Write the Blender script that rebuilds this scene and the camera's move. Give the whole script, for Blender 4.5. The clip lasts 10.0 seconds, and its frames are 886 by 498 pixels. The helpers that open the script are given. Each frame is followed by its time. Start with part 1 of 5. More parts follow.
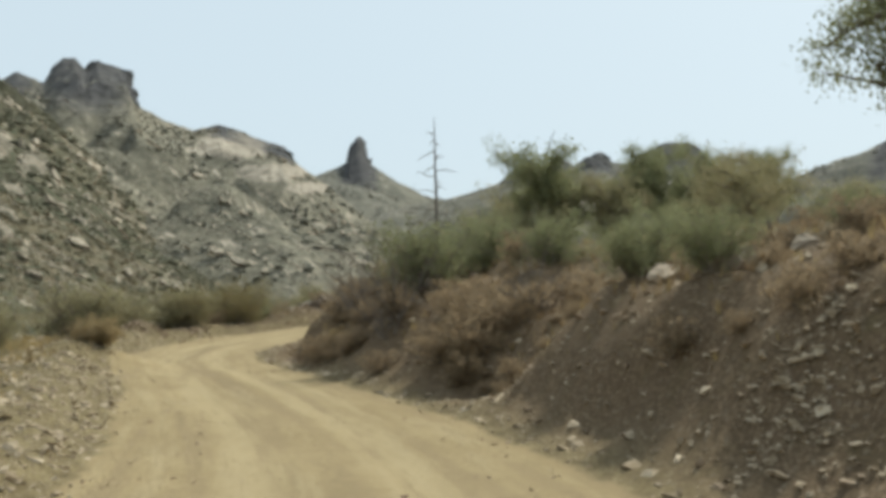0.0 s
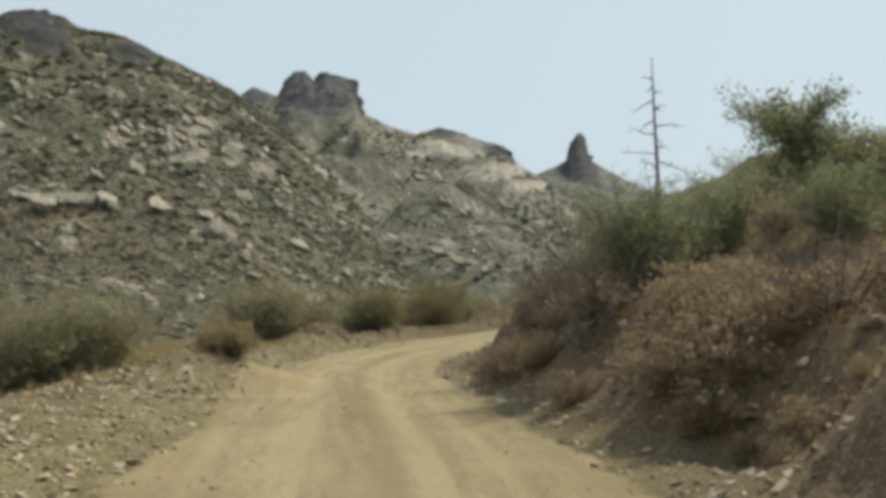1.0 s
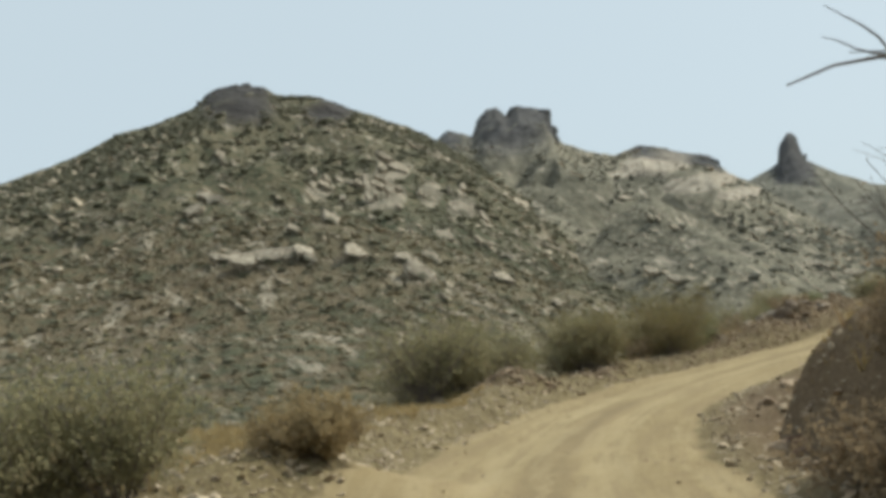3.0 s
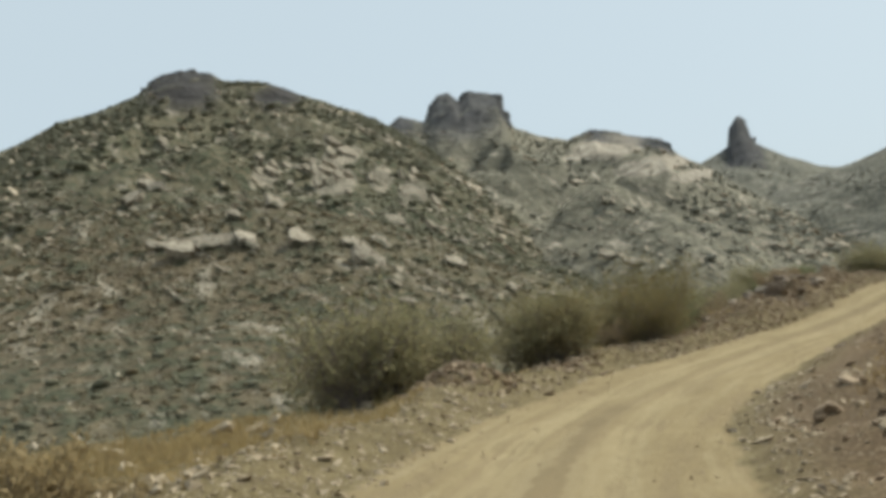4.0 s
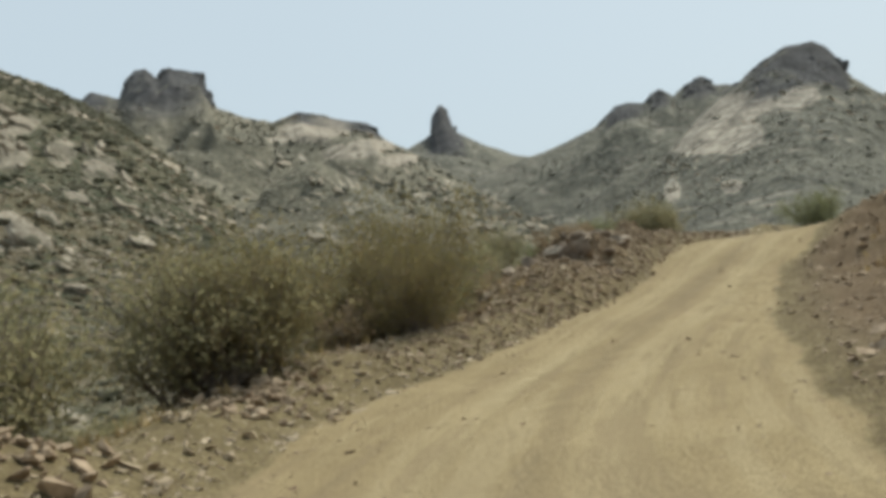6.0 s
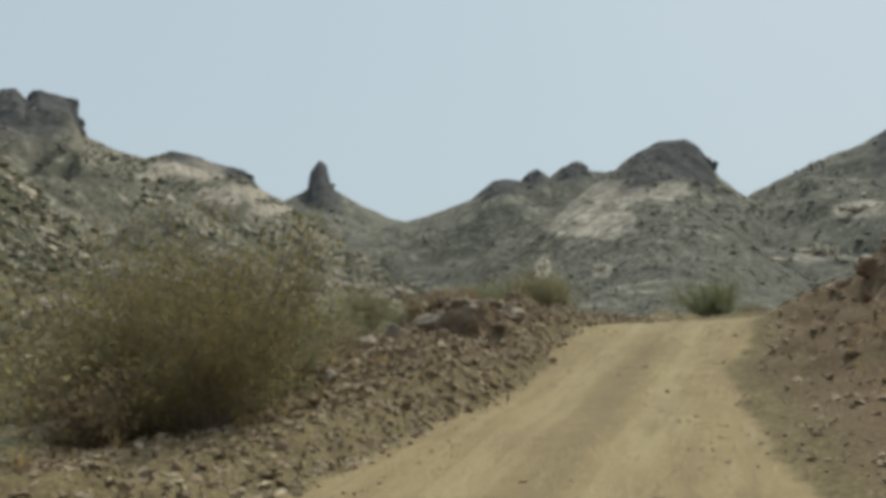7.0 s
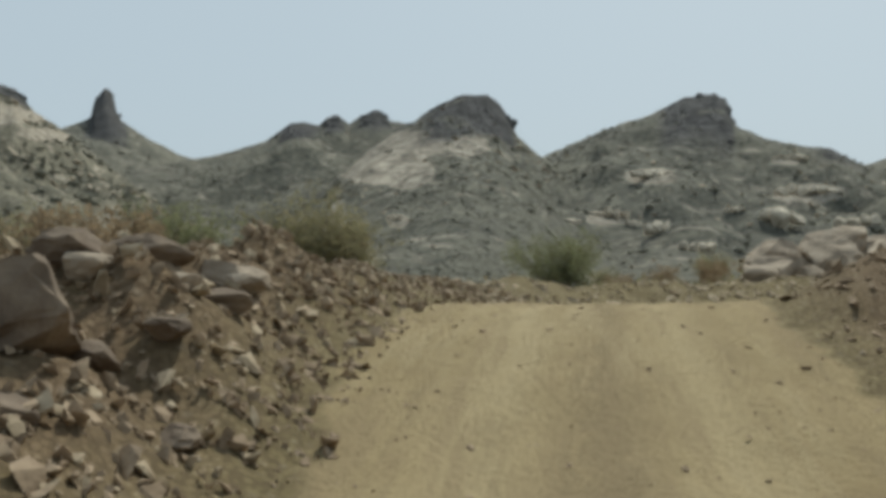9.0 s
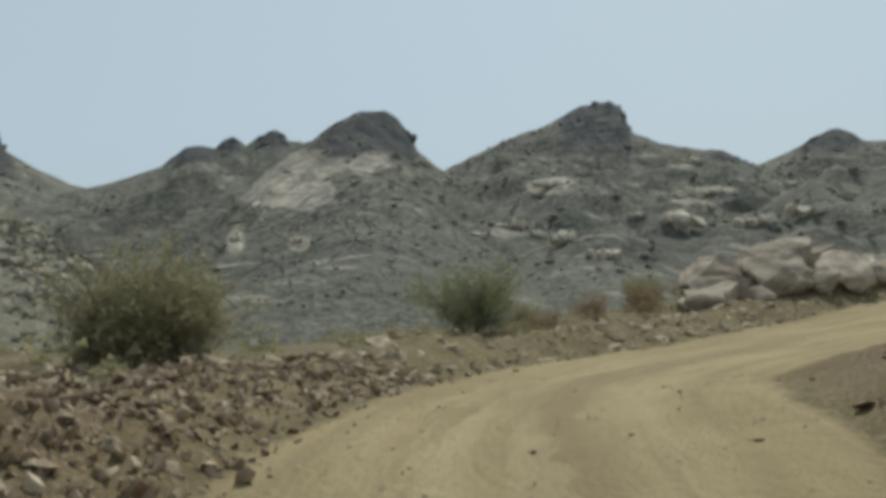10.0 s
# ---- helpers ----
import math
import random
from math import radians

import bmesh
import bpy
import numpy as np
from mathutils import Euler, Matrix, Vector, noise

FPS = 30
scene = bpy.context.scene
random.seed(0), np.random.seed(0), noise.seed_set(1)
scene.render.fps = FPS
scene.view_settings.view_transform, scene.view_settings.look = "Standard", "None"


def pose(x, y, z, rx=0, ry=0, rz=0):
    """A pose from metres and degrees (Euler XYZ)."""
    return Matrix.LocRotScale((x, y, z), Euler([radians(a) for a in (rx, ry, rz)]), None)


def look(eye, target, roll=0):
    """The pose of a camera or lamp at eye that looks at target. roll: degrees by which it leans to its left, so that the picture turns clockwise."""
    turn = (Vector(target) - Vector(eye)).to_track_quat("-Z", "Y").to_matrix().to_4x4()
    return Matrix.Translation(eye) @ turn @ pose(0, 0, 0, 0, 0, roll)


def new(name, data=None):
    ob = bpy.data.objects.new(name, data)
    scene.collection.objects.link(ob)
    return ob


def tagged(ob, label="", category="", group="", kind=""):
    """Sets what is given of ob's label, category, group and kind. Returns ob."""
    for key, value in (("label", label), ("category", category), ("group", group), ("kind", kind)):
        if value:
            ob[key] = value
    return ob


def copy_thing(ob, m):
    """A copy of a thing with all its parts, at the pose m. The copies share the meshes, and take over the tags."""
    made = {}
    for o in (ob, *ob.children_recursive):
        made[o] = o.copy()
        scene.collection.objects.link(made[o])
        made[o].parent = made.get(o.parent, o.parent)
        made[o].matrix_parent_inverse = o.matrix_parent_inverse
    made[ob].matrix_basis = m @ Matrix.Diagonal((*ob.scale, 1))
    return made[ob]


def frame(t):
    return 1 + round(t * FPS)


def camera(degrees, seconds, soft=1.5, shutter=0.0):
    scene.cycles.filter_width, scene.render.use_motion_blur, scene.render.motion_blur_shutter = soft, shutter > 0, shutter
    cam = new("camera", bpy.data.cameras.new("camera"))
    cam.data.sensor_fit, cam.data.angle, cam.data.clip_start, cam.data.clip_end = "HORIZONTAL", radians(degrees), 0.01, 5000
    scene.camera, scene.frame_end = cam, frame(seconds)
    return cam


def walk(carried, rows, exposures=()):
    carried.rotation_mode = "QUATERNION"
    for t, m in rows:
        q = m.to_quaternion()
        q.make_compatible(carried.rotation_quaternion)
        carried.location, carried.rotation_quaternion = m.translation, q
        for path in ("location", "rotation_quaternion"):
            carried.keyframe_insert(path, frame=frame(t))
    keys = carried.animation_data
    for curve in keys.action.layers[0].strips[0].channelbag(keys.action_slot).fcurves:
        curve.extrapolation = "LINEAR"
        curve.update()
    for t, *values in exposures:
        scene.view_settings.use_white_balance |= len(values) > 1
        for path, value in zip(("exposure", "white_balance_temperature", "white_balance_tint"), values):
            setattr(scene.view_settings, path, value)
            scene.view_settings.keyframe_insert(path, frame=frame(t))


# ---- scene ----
cam = camera(48.0, 10.0, soft=4.6)
PATH = [
    (0.0, pose(0.000, 0.000, 1.650, 93.50, 0.00, -0.00)),
    (0.2, pose(0.096, 1.432, 1.659, 93.15, -1.04, 3.32)),
    (0.5, pose(0.135, 3.677, 1.657, 92.89, -0.70, 8.15)),
    (0.6, pose(0.132, 4.409, 1.657, 92.81, -0.28, 8.97)),
    (0.7, pose(0.120, 5.118, 1.657, 92.58, -0.40, 9.61)),
    (0.8, pose(0.099, 5.802, 1.659, 92.86, -0.43, 10.33)),
    (0.9, pose(0.065, 6.456, 1.661, 93.45, -0.24, 11.55)),
    (1.0, pose(0.017, 7.077, 1.664, 93.48, 0.50, 12.83)),
    (1.2, pose(-0.126, 8.227, 1.675, 93.01, 1.20, 14.76)),
    (1.3, pose(-0.217, 8.777, 1.681, 93.73, 1.96, 16.62)),
    (1.5, pose(-0.432, 9.887, 1.687, 94.81, 2.57, 19.88)),
    (1.7, pose(-0.686, 11.062, 1.670, 94.25, 2.13, 22.19)),
    (1.8, pose(-0.838, 11.662, 1.655, 94.29, 1.91, 22.77)),
    (2.0, pose(-1.218, 12.836, 1.633, 95.24, 3.42, 24.26)),
    (2.2, pose(-1.685, 13.924, 1.630, 95.57, 3.16, 25.01)),
    (3.3, pose(-3.464, 19.255, 1.763, 95.99, 6.36, 25.38)),
    (3.5, pose(-3.896, 20.492, 1.759, 95.15, 5.69, 24.59)),
    (3.7, pose(-4.398, 21.793, 1.757, 95.02, 6.98, 22.76)),
    (3.8, pose(-4.661, 22.457, 1.756, 95.31, 7.71, 22.91)),
    (4.0, pose(-5.172, 23.802, 1.749, 95.05, 6.86, 22.76)),
    (4.2, pose(-5.633, 25.167, 1.726, 94.85, 4.87, 21.98)),
    (4.3, pose(-5.850, 25.862, 1.709, 94.07, 5.25, 22.29)),
    (4.5, pose(-6.280, 27.292, 1.672, 93.70, 7.46, 20.75)),
    (4.7, pose(-6.724, 28.782, 1.640, 94.18, 9.51, 20.05)),
    (4.8, pose(-6.946, 29.537, 1.626, 94.35, 8.02, 19.89)),
    (5.0, pose(-7.373, 31.037, 1.601, 93.95, 5.28, 18.44)),
    (5.2, pose(-7.757, 32.485, 1.580, 94.55, 5.82, 15.76)),
    (5.3, pose(-7.930, 33.184, 1.573, 94.11, 6.69, 15.69)),
    (5.5, pose(-8.235, 34.523, 1.566, 94.22, 6.79, 13.78)),
    (5.7, pose(-8.486, 35.787, 1.586, 94.17, 6.61, 12.07)),
    (5.8, pose(-8.595, 36.406, 1.606, 93.41, 6.57, 8.48)),
    (5.9, pose(-8.698, 37.026, 1.629, 92.94, 9.21, 8.60)),
    (6.0, pose(-8.795, 37.656, 1.652, 92.05, 8.22, 5.93)),
    (6.2, pose(-8.921, 38.937, 1.691, 92.14, 6.30, 4.58)),
    (7.3, pose(-8.879, 45.872, 1.831, 95.35, 2.16, -4.61)),
    (7.5, pose(-8.678, 47.426, 1.845, 94.67, 1.96, -5.60)),
    (7.7, pose(-8.446, 48.926, 1.885, 93.04, 1.01, -6.78)),
    (7.8, pose(-8.349, 49.639, 1.913, 92.38, -0.99, -7.35)),
    (7.9, pose(-8.255, 50.329, 1.945, 91.40, 0.54, -8.24)),
    (8.0, pose(-8.161, 50.996, 1.977, 91.38, 1.27, -10.64)),
    (8.1, pose(-8.060, 51.642, 2.009, 91.92, 1.00, -12.75)),
    (8.2, pose(-7.953, 52.273, 2.039, 92.85, 0.48, -12.59)),
    (8.3, pose(-7.839, 52.894, 2.067, 93.17, -1.10, -12.27)),
    (8.4, pose(-7.719, 53.512, 2.092, 92.49, -1.35, -10.94)),
    (8.5, pose(-7.593, 54.132, 2.113, 91.57, -0.58, -10.10)),
    (8.6, pose(-7.462, 54.757, 2.130, 91.52, -3.48, -13.00)),
    (8.8, pose(-7.192, 55.974, 2.160, 92.62, -2.45, -14.31)),
    (9.0, pose(-6.923, 57.045, 2.196, 91.58, 0.36, -13.95)),
    (9.2, pose(-6.663, 57.903, 2.256, 92.38, 0.71, -16.48)),
    (9.4, pose(-6.386, 58.689, 2.355, 93.13, -2.22, -16.21)),
    (9.5, pose(-6.230, 59.115, 2.424, 92.56, -0.64, -16.41)),
    (9.6, pose(-6.059, 59.589, 2.509, 92.53, 0.51, -16.35)),
    (9.7, pose(-5.874, 60.107, 2.606, 92.92, 0.90, -15.19)),
    (9.8, pose(-5.678, 60.656, 2.713, 93.55, 0.78, -17.09)),
    (10.0, pose(-5.271, 61.810, 2.943, 92.30, 3.46, -19.26)),
]
walk(cam, PATH, exposures=[(0.0, 0.45, 6350, 1), (0.5, 0.30, 6400, 1), (2.2, 0.33, 6400, 1), (6.2, 0.27, 6350, 2), (7.3, 0.0, 6300, 1), (8.5, 0.0, 6300, 1), (10.0, -0.08, 6050, 0)])

# ---- daylight: hazy sky, sun ahead and to the right ----
SUN_AZ, SUN_EL = radians(38), radians(50)
world = bpy.data.worlds.new("sky")
scene.world = world
world.use_nodes = True
wn = world.node_tree
sky = wn.nodes.new("ShaderNodeTexSky")
sky.sky_type = "NISHITA"
sky.sun_disc = False
sky.sun_elevation, sky.sun_rotation = SUN_EL, SUN_AZ
sky.air_density, sky.dust_density, sky.ozone_density, sky.altitude = 1.0, 6.0, 0.8, 600
haze = wn.nodes.new("ShaderNodeMix")                 # even white haze over the whole sky
haze.data_type = "RGBA"
haze.inputs[0].default_value = 0.85
haze.inputs[7].default_value = (5.45, 6.05, 6.75, 1)
wn.links.new(sky.outputs[0], haze.inputs[6])
wn.links.new(haze.outputs[2], wn.nodes["Background"].inputs[0])
wn.nodes["Background"].inputs[1].default_value = 0.097
sun = new("sun", bpy.data.lights.new("sun", "SUN"))
sun.data.energy, sun.data.angle, sun.data.color = 3.5, radians(2.0), (1.0, 0.935, 0.85)
sun.matrix_world = look((0, 0, 50), (-math.sin(SUN_AZ) * math.cos(SUN_EL), -math.cos(SUN_AZ) * math.cos(SUN_EL), 50 - math.sin(SUN_EL)))

# ---- materials ----


class Nodes:
    """Short way to write a node tree."""

    def __init__(self, name, rough=0.9):
        self.mat = bpy.data.materials.new(name)
        self.mat.use_nodes = True
        self.t = self.mat.node_tree
        self.bsdf = self.t.nodes["Principled BSDF"]
        self.bsdf.inputs["Roughness"].default_value = rough
        self.bsdf.inputs["Specular IOR Level"].default_value = 0.08
        self.pos = self.t.nodes.new("ShaderNodeTexCoord").outputs["Object"]

    def link(self, a, b):
        self.t.links.new(a, b)

    def coords(self, scale):
        m = self.t.nodes.new("ShaderNodeMapping")
        m.inputs["Scale"].default_value = scale
        self.link(self.pos, m.inputs["Vector"])
        return m.outputs[0]

    def noise(self, scale, detail=4, rough=0.6, at=None, dist=0.0):
        n = self.t.nodes.new("ShaderNodeTexNoise")
        n.inputs["Scale"].default_value, n.inputs["Detail"].default_value = scale, detail
        n.inputs["Roughness"].default_value, n.inputs["Distortion"].default_value = rough, dist
        self.link(at or self.pos, n.inputs["Vector"])
        return n.outputs["Fac"]

    def cells(self, scale, at=None, feature="F1"):
        n = self.t.nodes.new("ShaderNodeTexVoronoi")
        n.feature = feature
        n.inputs["Scale"].default_value = scale
        self.link(at or self.pos, n.inputs["Vector"])
        return n.outputs["Distance"]

    def step(self, value, lo, hi):
        n = self.t.nodes.new("ShaderNodeMapRange")
        n.interpolation_type = "SMOOTHSTEP"
        n.inputs[1].default_value, n.inputs[2].default_value = lo, hi
        self.link(value, n.inputs[0])
        return n.outputs[0]

    def calc(self, op, a, b):
        n = self.t.nodes.new("ShaderNodeMath")
        n.operation = op
        for k, v in enumerate((a, b)):
            if isinstance(v, (int, float)):
                n.inputs[k].default_value = v
            else:
                self.link(v, n.inputs[k])
        return n.outputs[0]

    def mix(self, fac, a, b, kind="MIX"):
        n = self.t.nodes.new("ShaderNodeMix")
        n.data_type, n.blend_type = "RGBA", kind
        for k, v in ((0, fac), (6, a), (7, b)):
            if isinstance(v, (int, float)):
                n.inputs[k].default_value = v
            elif isinstance(v, tuple):
                n.inputs[k].default_value = (*v, 1)
            else:
                self.link(v, n.inputs[k])
        return n.outputs[2]

    def attr(self, name):
        n = self.t.nodes.new("ShaderNodeAttribute")
        n.attribute_name = name
        return n.outputs["Fac"]

    def random(self):
        return self.t.nodes.new("ShaderNodeObjectInfo").outputs["Random"]

    def island(self):
        return self.t.nodes.new("ShaderNodeNewGeometry").outputs["Random Per Island"]

    def done(self, colour, height=None, strength=0.5, distance=0.05):
        if isinstance(colour, tuple):
            self.bsdf.inputs["Base Color"].default_value = (*colour, 1)
        else:
            self.link(colour, self.bsdf.inputs["Base Color"])
        if height is not None:
            b = self.t.nodes.new("ShaderNodeBump")
            b.inputs["Strength"].default_value, b.inputs["Distance"].default_value = strength, distance
            self.link(height, b.inputs["Height"])
            self.link(b.outputs[0], self.bsdf.inputs["Normal"])
        return self.mat


def ground_material():
    n = Nodes("dusty_ground", 0.95)
    road, wild, track, cut = n.attr("road"), n.attr("wild"), n.attr("track"), n.attr("cut")
    along = n.t.nodes.new("ShaderNodeCombineXYZ")           # streaks drawn out along the track
    n.link(n.attr("across"), along.inputs[0])
    n.link(n.calc("MULTIPLY", n.attr("along"), 0.07), along.inputs[1])
    streak = n.noise(2.6, 4, 0.6, along.outputs[0])
    big, mid, fine, grit = n.noise(0.35, 5), n.noise(2.2, 5), n.noise(14, 4), n.noise(60, 3)
    dust = n.mix(n.step(big, 0.35, 0.65), (0.260, 0.200, 0.109), (0.312, 0.243, 0.135))
    dust = n.mix(n.calc("MULTIPLY", n.step(mid, 0.5, 0.7), 0.45), dust, (0.220, 0.163, 0.090))
    dust = n.mix(n.calc("MULTIPLY", track, 0.7), dust, (0.362, 0.290, 0.168))
    crown = n.calc("SUBTRACT", 1.0, n.step(n.calc("ABSOLUTE", n.attr("across"), 0.0), 0.12, 0.55))      # gravel left between the wheels
    dust = n.mix(n.calc("MULTIPLY", crown, n.step(n.noise(1.1, 5, 0.65, along.outputs[0]), 0.34, 0.6)), dust, (0.222, 0.170, 0.098))
    dust = n.mix(n.calc("MULTIPLY", n.step(streak, 0.5, 0.64), 0.65), dust, (0.238, 0.181, 0.105))
    dust = n.mix(n.calc("MULTIPLY", n.step(streak, 0.5, 0.36), 0.5), dust, (0.355, 0.285, 0.169))
    dust = n.mix(n.calc("MULTIPLY", n.step(fine, 0.56, 0.72), 0.35), dust, (0.190, 0.141, 0.082))
    scuff = n.noise(5.0, 5, 0.7, along.outputs[0])
    dust = n.mix(n.calc("MULTIPLY", n.step(n.calc("ADD", scuff, n.calc("MULTIPLY", n.calc("SUBTRACT", big, 0.5), 0.5)), 0.52, 0.68), 0.5), dust, (0.215, 0.165, 0.094))
    soil = n.mix(n.step(mid, 0.35, 0.65), (0.158, 0.126, 0.065), (0.228, 0.183, 0.096))
    soil = n.mix(n.step(fine, 0.5, 0.74), soil, (0.112, 0.080, 0.049))
    soil = n.mix(n.calc("MULTIPLY", cut, n.step(mid, 0.1, 0.5)), soil, n.mix(n.step(fine, 0.4, 0.65), (0.140, 0.097, 0.060), (0.196, 0.141, 0.087)))
    pebble = n.step(n.cells(7.0), 0.12, 0.34)
    soil = n.mix(n.calc("MULTIPLY", n.calc("SUBTRACT", 1.0, pebble), 0.22), soil, (0.40, 0.34, 0.26))
    gravel = n.cells(19.0)
    soil = n.mix(n.calc("MULTIPLY", n.step(gravel, 0.26, 0.10), n.calc("MULTIPLY", n.step(mid, 0.36, 0.6), 0.75)), soil, (0.36, 0.295, 0.205))
    soil = n.mix(n.calc("MULTIPLY", n.step(gravel, 0.42, 0.6), 0.5), soil, (0.085, 0.062, 0.038))
    scrub = n.mix(n.step(n.noise(0.22, 5), 0.4, 0.62), (0.188, 0.148, 0.096), (0.118, 0.104, 0.066))
    base = n.mix(wild, soil, scrub)
    edge = n.calc("ADD", road, n.calc("MULTIPLY", n.calc("SUBTRACT", mid, 0.5), 0.7))
    col = n.mix(n.step(edge, 0.3, 0.7), base, dust)
    bump = n.calc("ADD", n.calc("MULTIPLY", fine, 0.7), n.calc("MULTIPLY", grit, 0.4))
    return n.done(col, bump, 0.75, 0.06)


def mountain_material(name, earth, tan, scrub, pale, cover=0.8, rocky=0.8, crag=(0.062, 0.059, 0.057)):
    """Stony soil under patchy scrub, with bald granite, broken pale ledges and dark crags."""
    n = Nodes(name, 0.95)
    beds = n.t.nodes.new("ShaderNodeMapping")               # beds that run down the slope to the right
    beds.vector_type = "TEXTURE"
    beds.inputs["Rotation"].default_value = (0, 0, radians(-46))
    beds.inputs["Scale"].default_value = (5.0, 1.0, 1.6)
    n.link(n.pos, beds.inputs["Vector"])
    dip = beds.outputs[0]
    patch, broad, mottle = n.noise(0.011, 4), n.noise(0.045, 4), n.noise(0.36, 6, 0.68, dist=0.5)
    lumps = n.noise(0.11, 5, 0.6)
    fine = n.noise(1.0, 5, 0.65, dip)
    soil = n.mix(n.step(broad, 0.38, 0.62), earth, tuple(c * 1.22 for c in earth))
    soil = n.mix(n.calc("MULTIPLY", n.attr("brown"), n.step(broad, 0.25, 0.5)), soil, n.mix(n.step(fine, 0.35, 0.65), tan, tuple(c * 0.78 for c in tan)))
    soil = n.mix(n.calc("MULTIPLY", n.step(fine, 0.52, 0.7), 0.35), soil, tuple(c * 0.7 for c in earth))
    thick = n.calc("ADD", mottle, n.calc("MULTIPLY", n.calc("SUBTRACT", patch, 0.5), 0.5))
    col = n.mix(n.calc("MULTIPLY", n.step(thick, 0.43, 0.58), cover), soil, n.mix(n.step(fine, 0.35, 0.65), scrub, tuple(c * 1.25 for c in scrub)))
    specks = n.calc("MULTIPLY", n.step(n.noise(0.55, 5, 0.7), 0.57, 0.64), n.step(n.noise(0.06, 3), 0.34, 0.56))   # loose pale stones
    col = n.mix(n.calc("MULTIPLY", specks, 0.8 * rocky), col, tuple(c * 0.75 for c in pale))
    rock = n.mix(n.step(broad, 0.35, 0.65), tuple(c * 0.8 for c in pale), pale)
    ledge = n.calc("MULTIPLY", n.step(n.noise(0.24, 6, 0.66, dip), 0.55, 0.64), n.step(n.noise(0.03, 3), 0.38, 0.54))
    col = n.mix(n.calc("MULTIPLY", ledge, rocky), col, rock)
    bare = n.attr("bare")
    stains = n.coords((1, 1, 0.2))                         # water stains down the bald faces
    face = n.mix(n.step(n.noise(0.13, 6, 0.65, stains), 0.38, 0.64), tuple(c * 0.95 for c in pale), tuple(c * 0.48 for c in pale))
    face = n.mix(n.calc("MULTIPLY", n.step(mottle, 0.5, 0.64), 0.75), face, scrub)
    ragged = n.calc("ADD", bare, n.calc("MULTIPLY", n.calc("SUBTRACT", n.noise(0.06, 5, 0.65, dip), 0.5), 1.3))
    col = n.mix(n.step(ragged, 0.34, 0.62), col, face)
    crag = n.mix(n.step(n.noise(0.1, 5, 0.65, n.coords((1, 1, 0.4))), 0.36, 0.62), crag, tuple(c * 1.7 for c in crag))
    col = n.mix(n.calc("MULTIPLY", n.attr("crag"), n.step(n.noise(0.05, 4, 0.6), 0.25, 0.45)), col, crag)
    return n.done(col, n.calc("ADD", n.calc("MULTIPLY", lumps, 3.5), n.calc("ADD", n.calc("MULTIPLY", fine, 0.5), n.calc("MULTIPLY", mottle, 1.8))), 0.8, 1.6)


def rock_material(name, dark, pale, scale=3.0, per_island=False):
    n = Nodes(name, 0.9)
    who = n.island() if per_island else n.random()
    a, b = n.noise(scale, 5, 0.65), n.noise(scale * 6, 3)
    col = n.mix(n.step(a, 0.3, 0.7), dark, pale)
    col = n.mix(n.calc("MULTIPLY", n.step(b, 0.55, 0.75), 0.4), col, tuple(c * 0.6 for c in dark))
    col = n.mix(n.calc("MULTIPLY", who, 0.4), col, tuple(c * 0.9 for c in dark))
    return n.done(col, n.calc("ADD", a, n.calc("MULTIPLY", b, 0.4)), 0.6, 0.12 / scale)


def slab_material(name, dark, pale, lichen):
    """Weathered granite in broken beds: pale faces, stained joints and scrub rooted in the cracks."""
    n = Nodes(name, 0.92)
    beds = n.t.nodes.new("ShaderNodeMapping")
    beds.vector_type = "TEXTURE"
    beds.inputs["Rotation"].default_value = (0, 0, radians(-46))
    beds.inputs["Scale"].default_value = (3.0, 1.0, 1.2)
    n.link(n.pos, beds.inputs["Vector"])
    broad, joint, fine = n.noise(0.16, 4, 0.6), n.noise(0.42, 6, 0.7, beds.outputs[0]), n.noise(1.7, 5, 0.65)
    col = n.mix(n.step(fine, 0.3, 0.7), dark, pale)
    col = n.mix(n.calc("MULTIPLY", n.random(), 0.4), col, tuple(c * 0.85 for c in dark))
    col = n.mix(n.calc("MULTIPLY", n.step(broad, 0.45, 0.62), 0.6), col, tuple(c * 0.8 for c in dark))
    rooted = n.calc("ADD", joint, n.calc("MULTIPLY", n.calc("SUBTRACT", broad, 0.5), 0.5))
    col = n.mix(n.calc("MULTIPLY", n.step(rooted, 0.52, 0.62), 0.85), col, lichen)
    return n.done(col, n.calc("ADD", n.calc("MULTIPLY", joint, 2.0), fine), 0.8, 0.5)


def leaf_material(name, a, b, c):
    n = Nodes(name, 0.75)
    col = n.mix(n.island(), a, b)
    col = n.mix(n.step(n.noise(1.6, 3), 0.5, 0.7), col, c)
    out = n.t.nodes["Material Output"]
    thin = n.t.nodes.new("ShaderNodeBsdfTranslucent")
    both = n.t.nodes.new("ShaderNodeMixShader")
    both.inputs[0].default_value = 0.5
    n.link(col, thin.inputs[0])
    n.link(n.bsdf.outputs[0], both.inputs[1])
    n.link(thin.outputs[0], both.inputs[2])
    n.link(both.outputs[0], out.inputs["Surface"])
    return n.done(col)


def bark_material(name, a, b):
    n = Nodes(name, 0.9)
    g = n.noise(9, 4, 0.6, n.coords((6, 6, 1)))
    return n.done(n.mix(g, a, b), g, 0.5, 0.02)


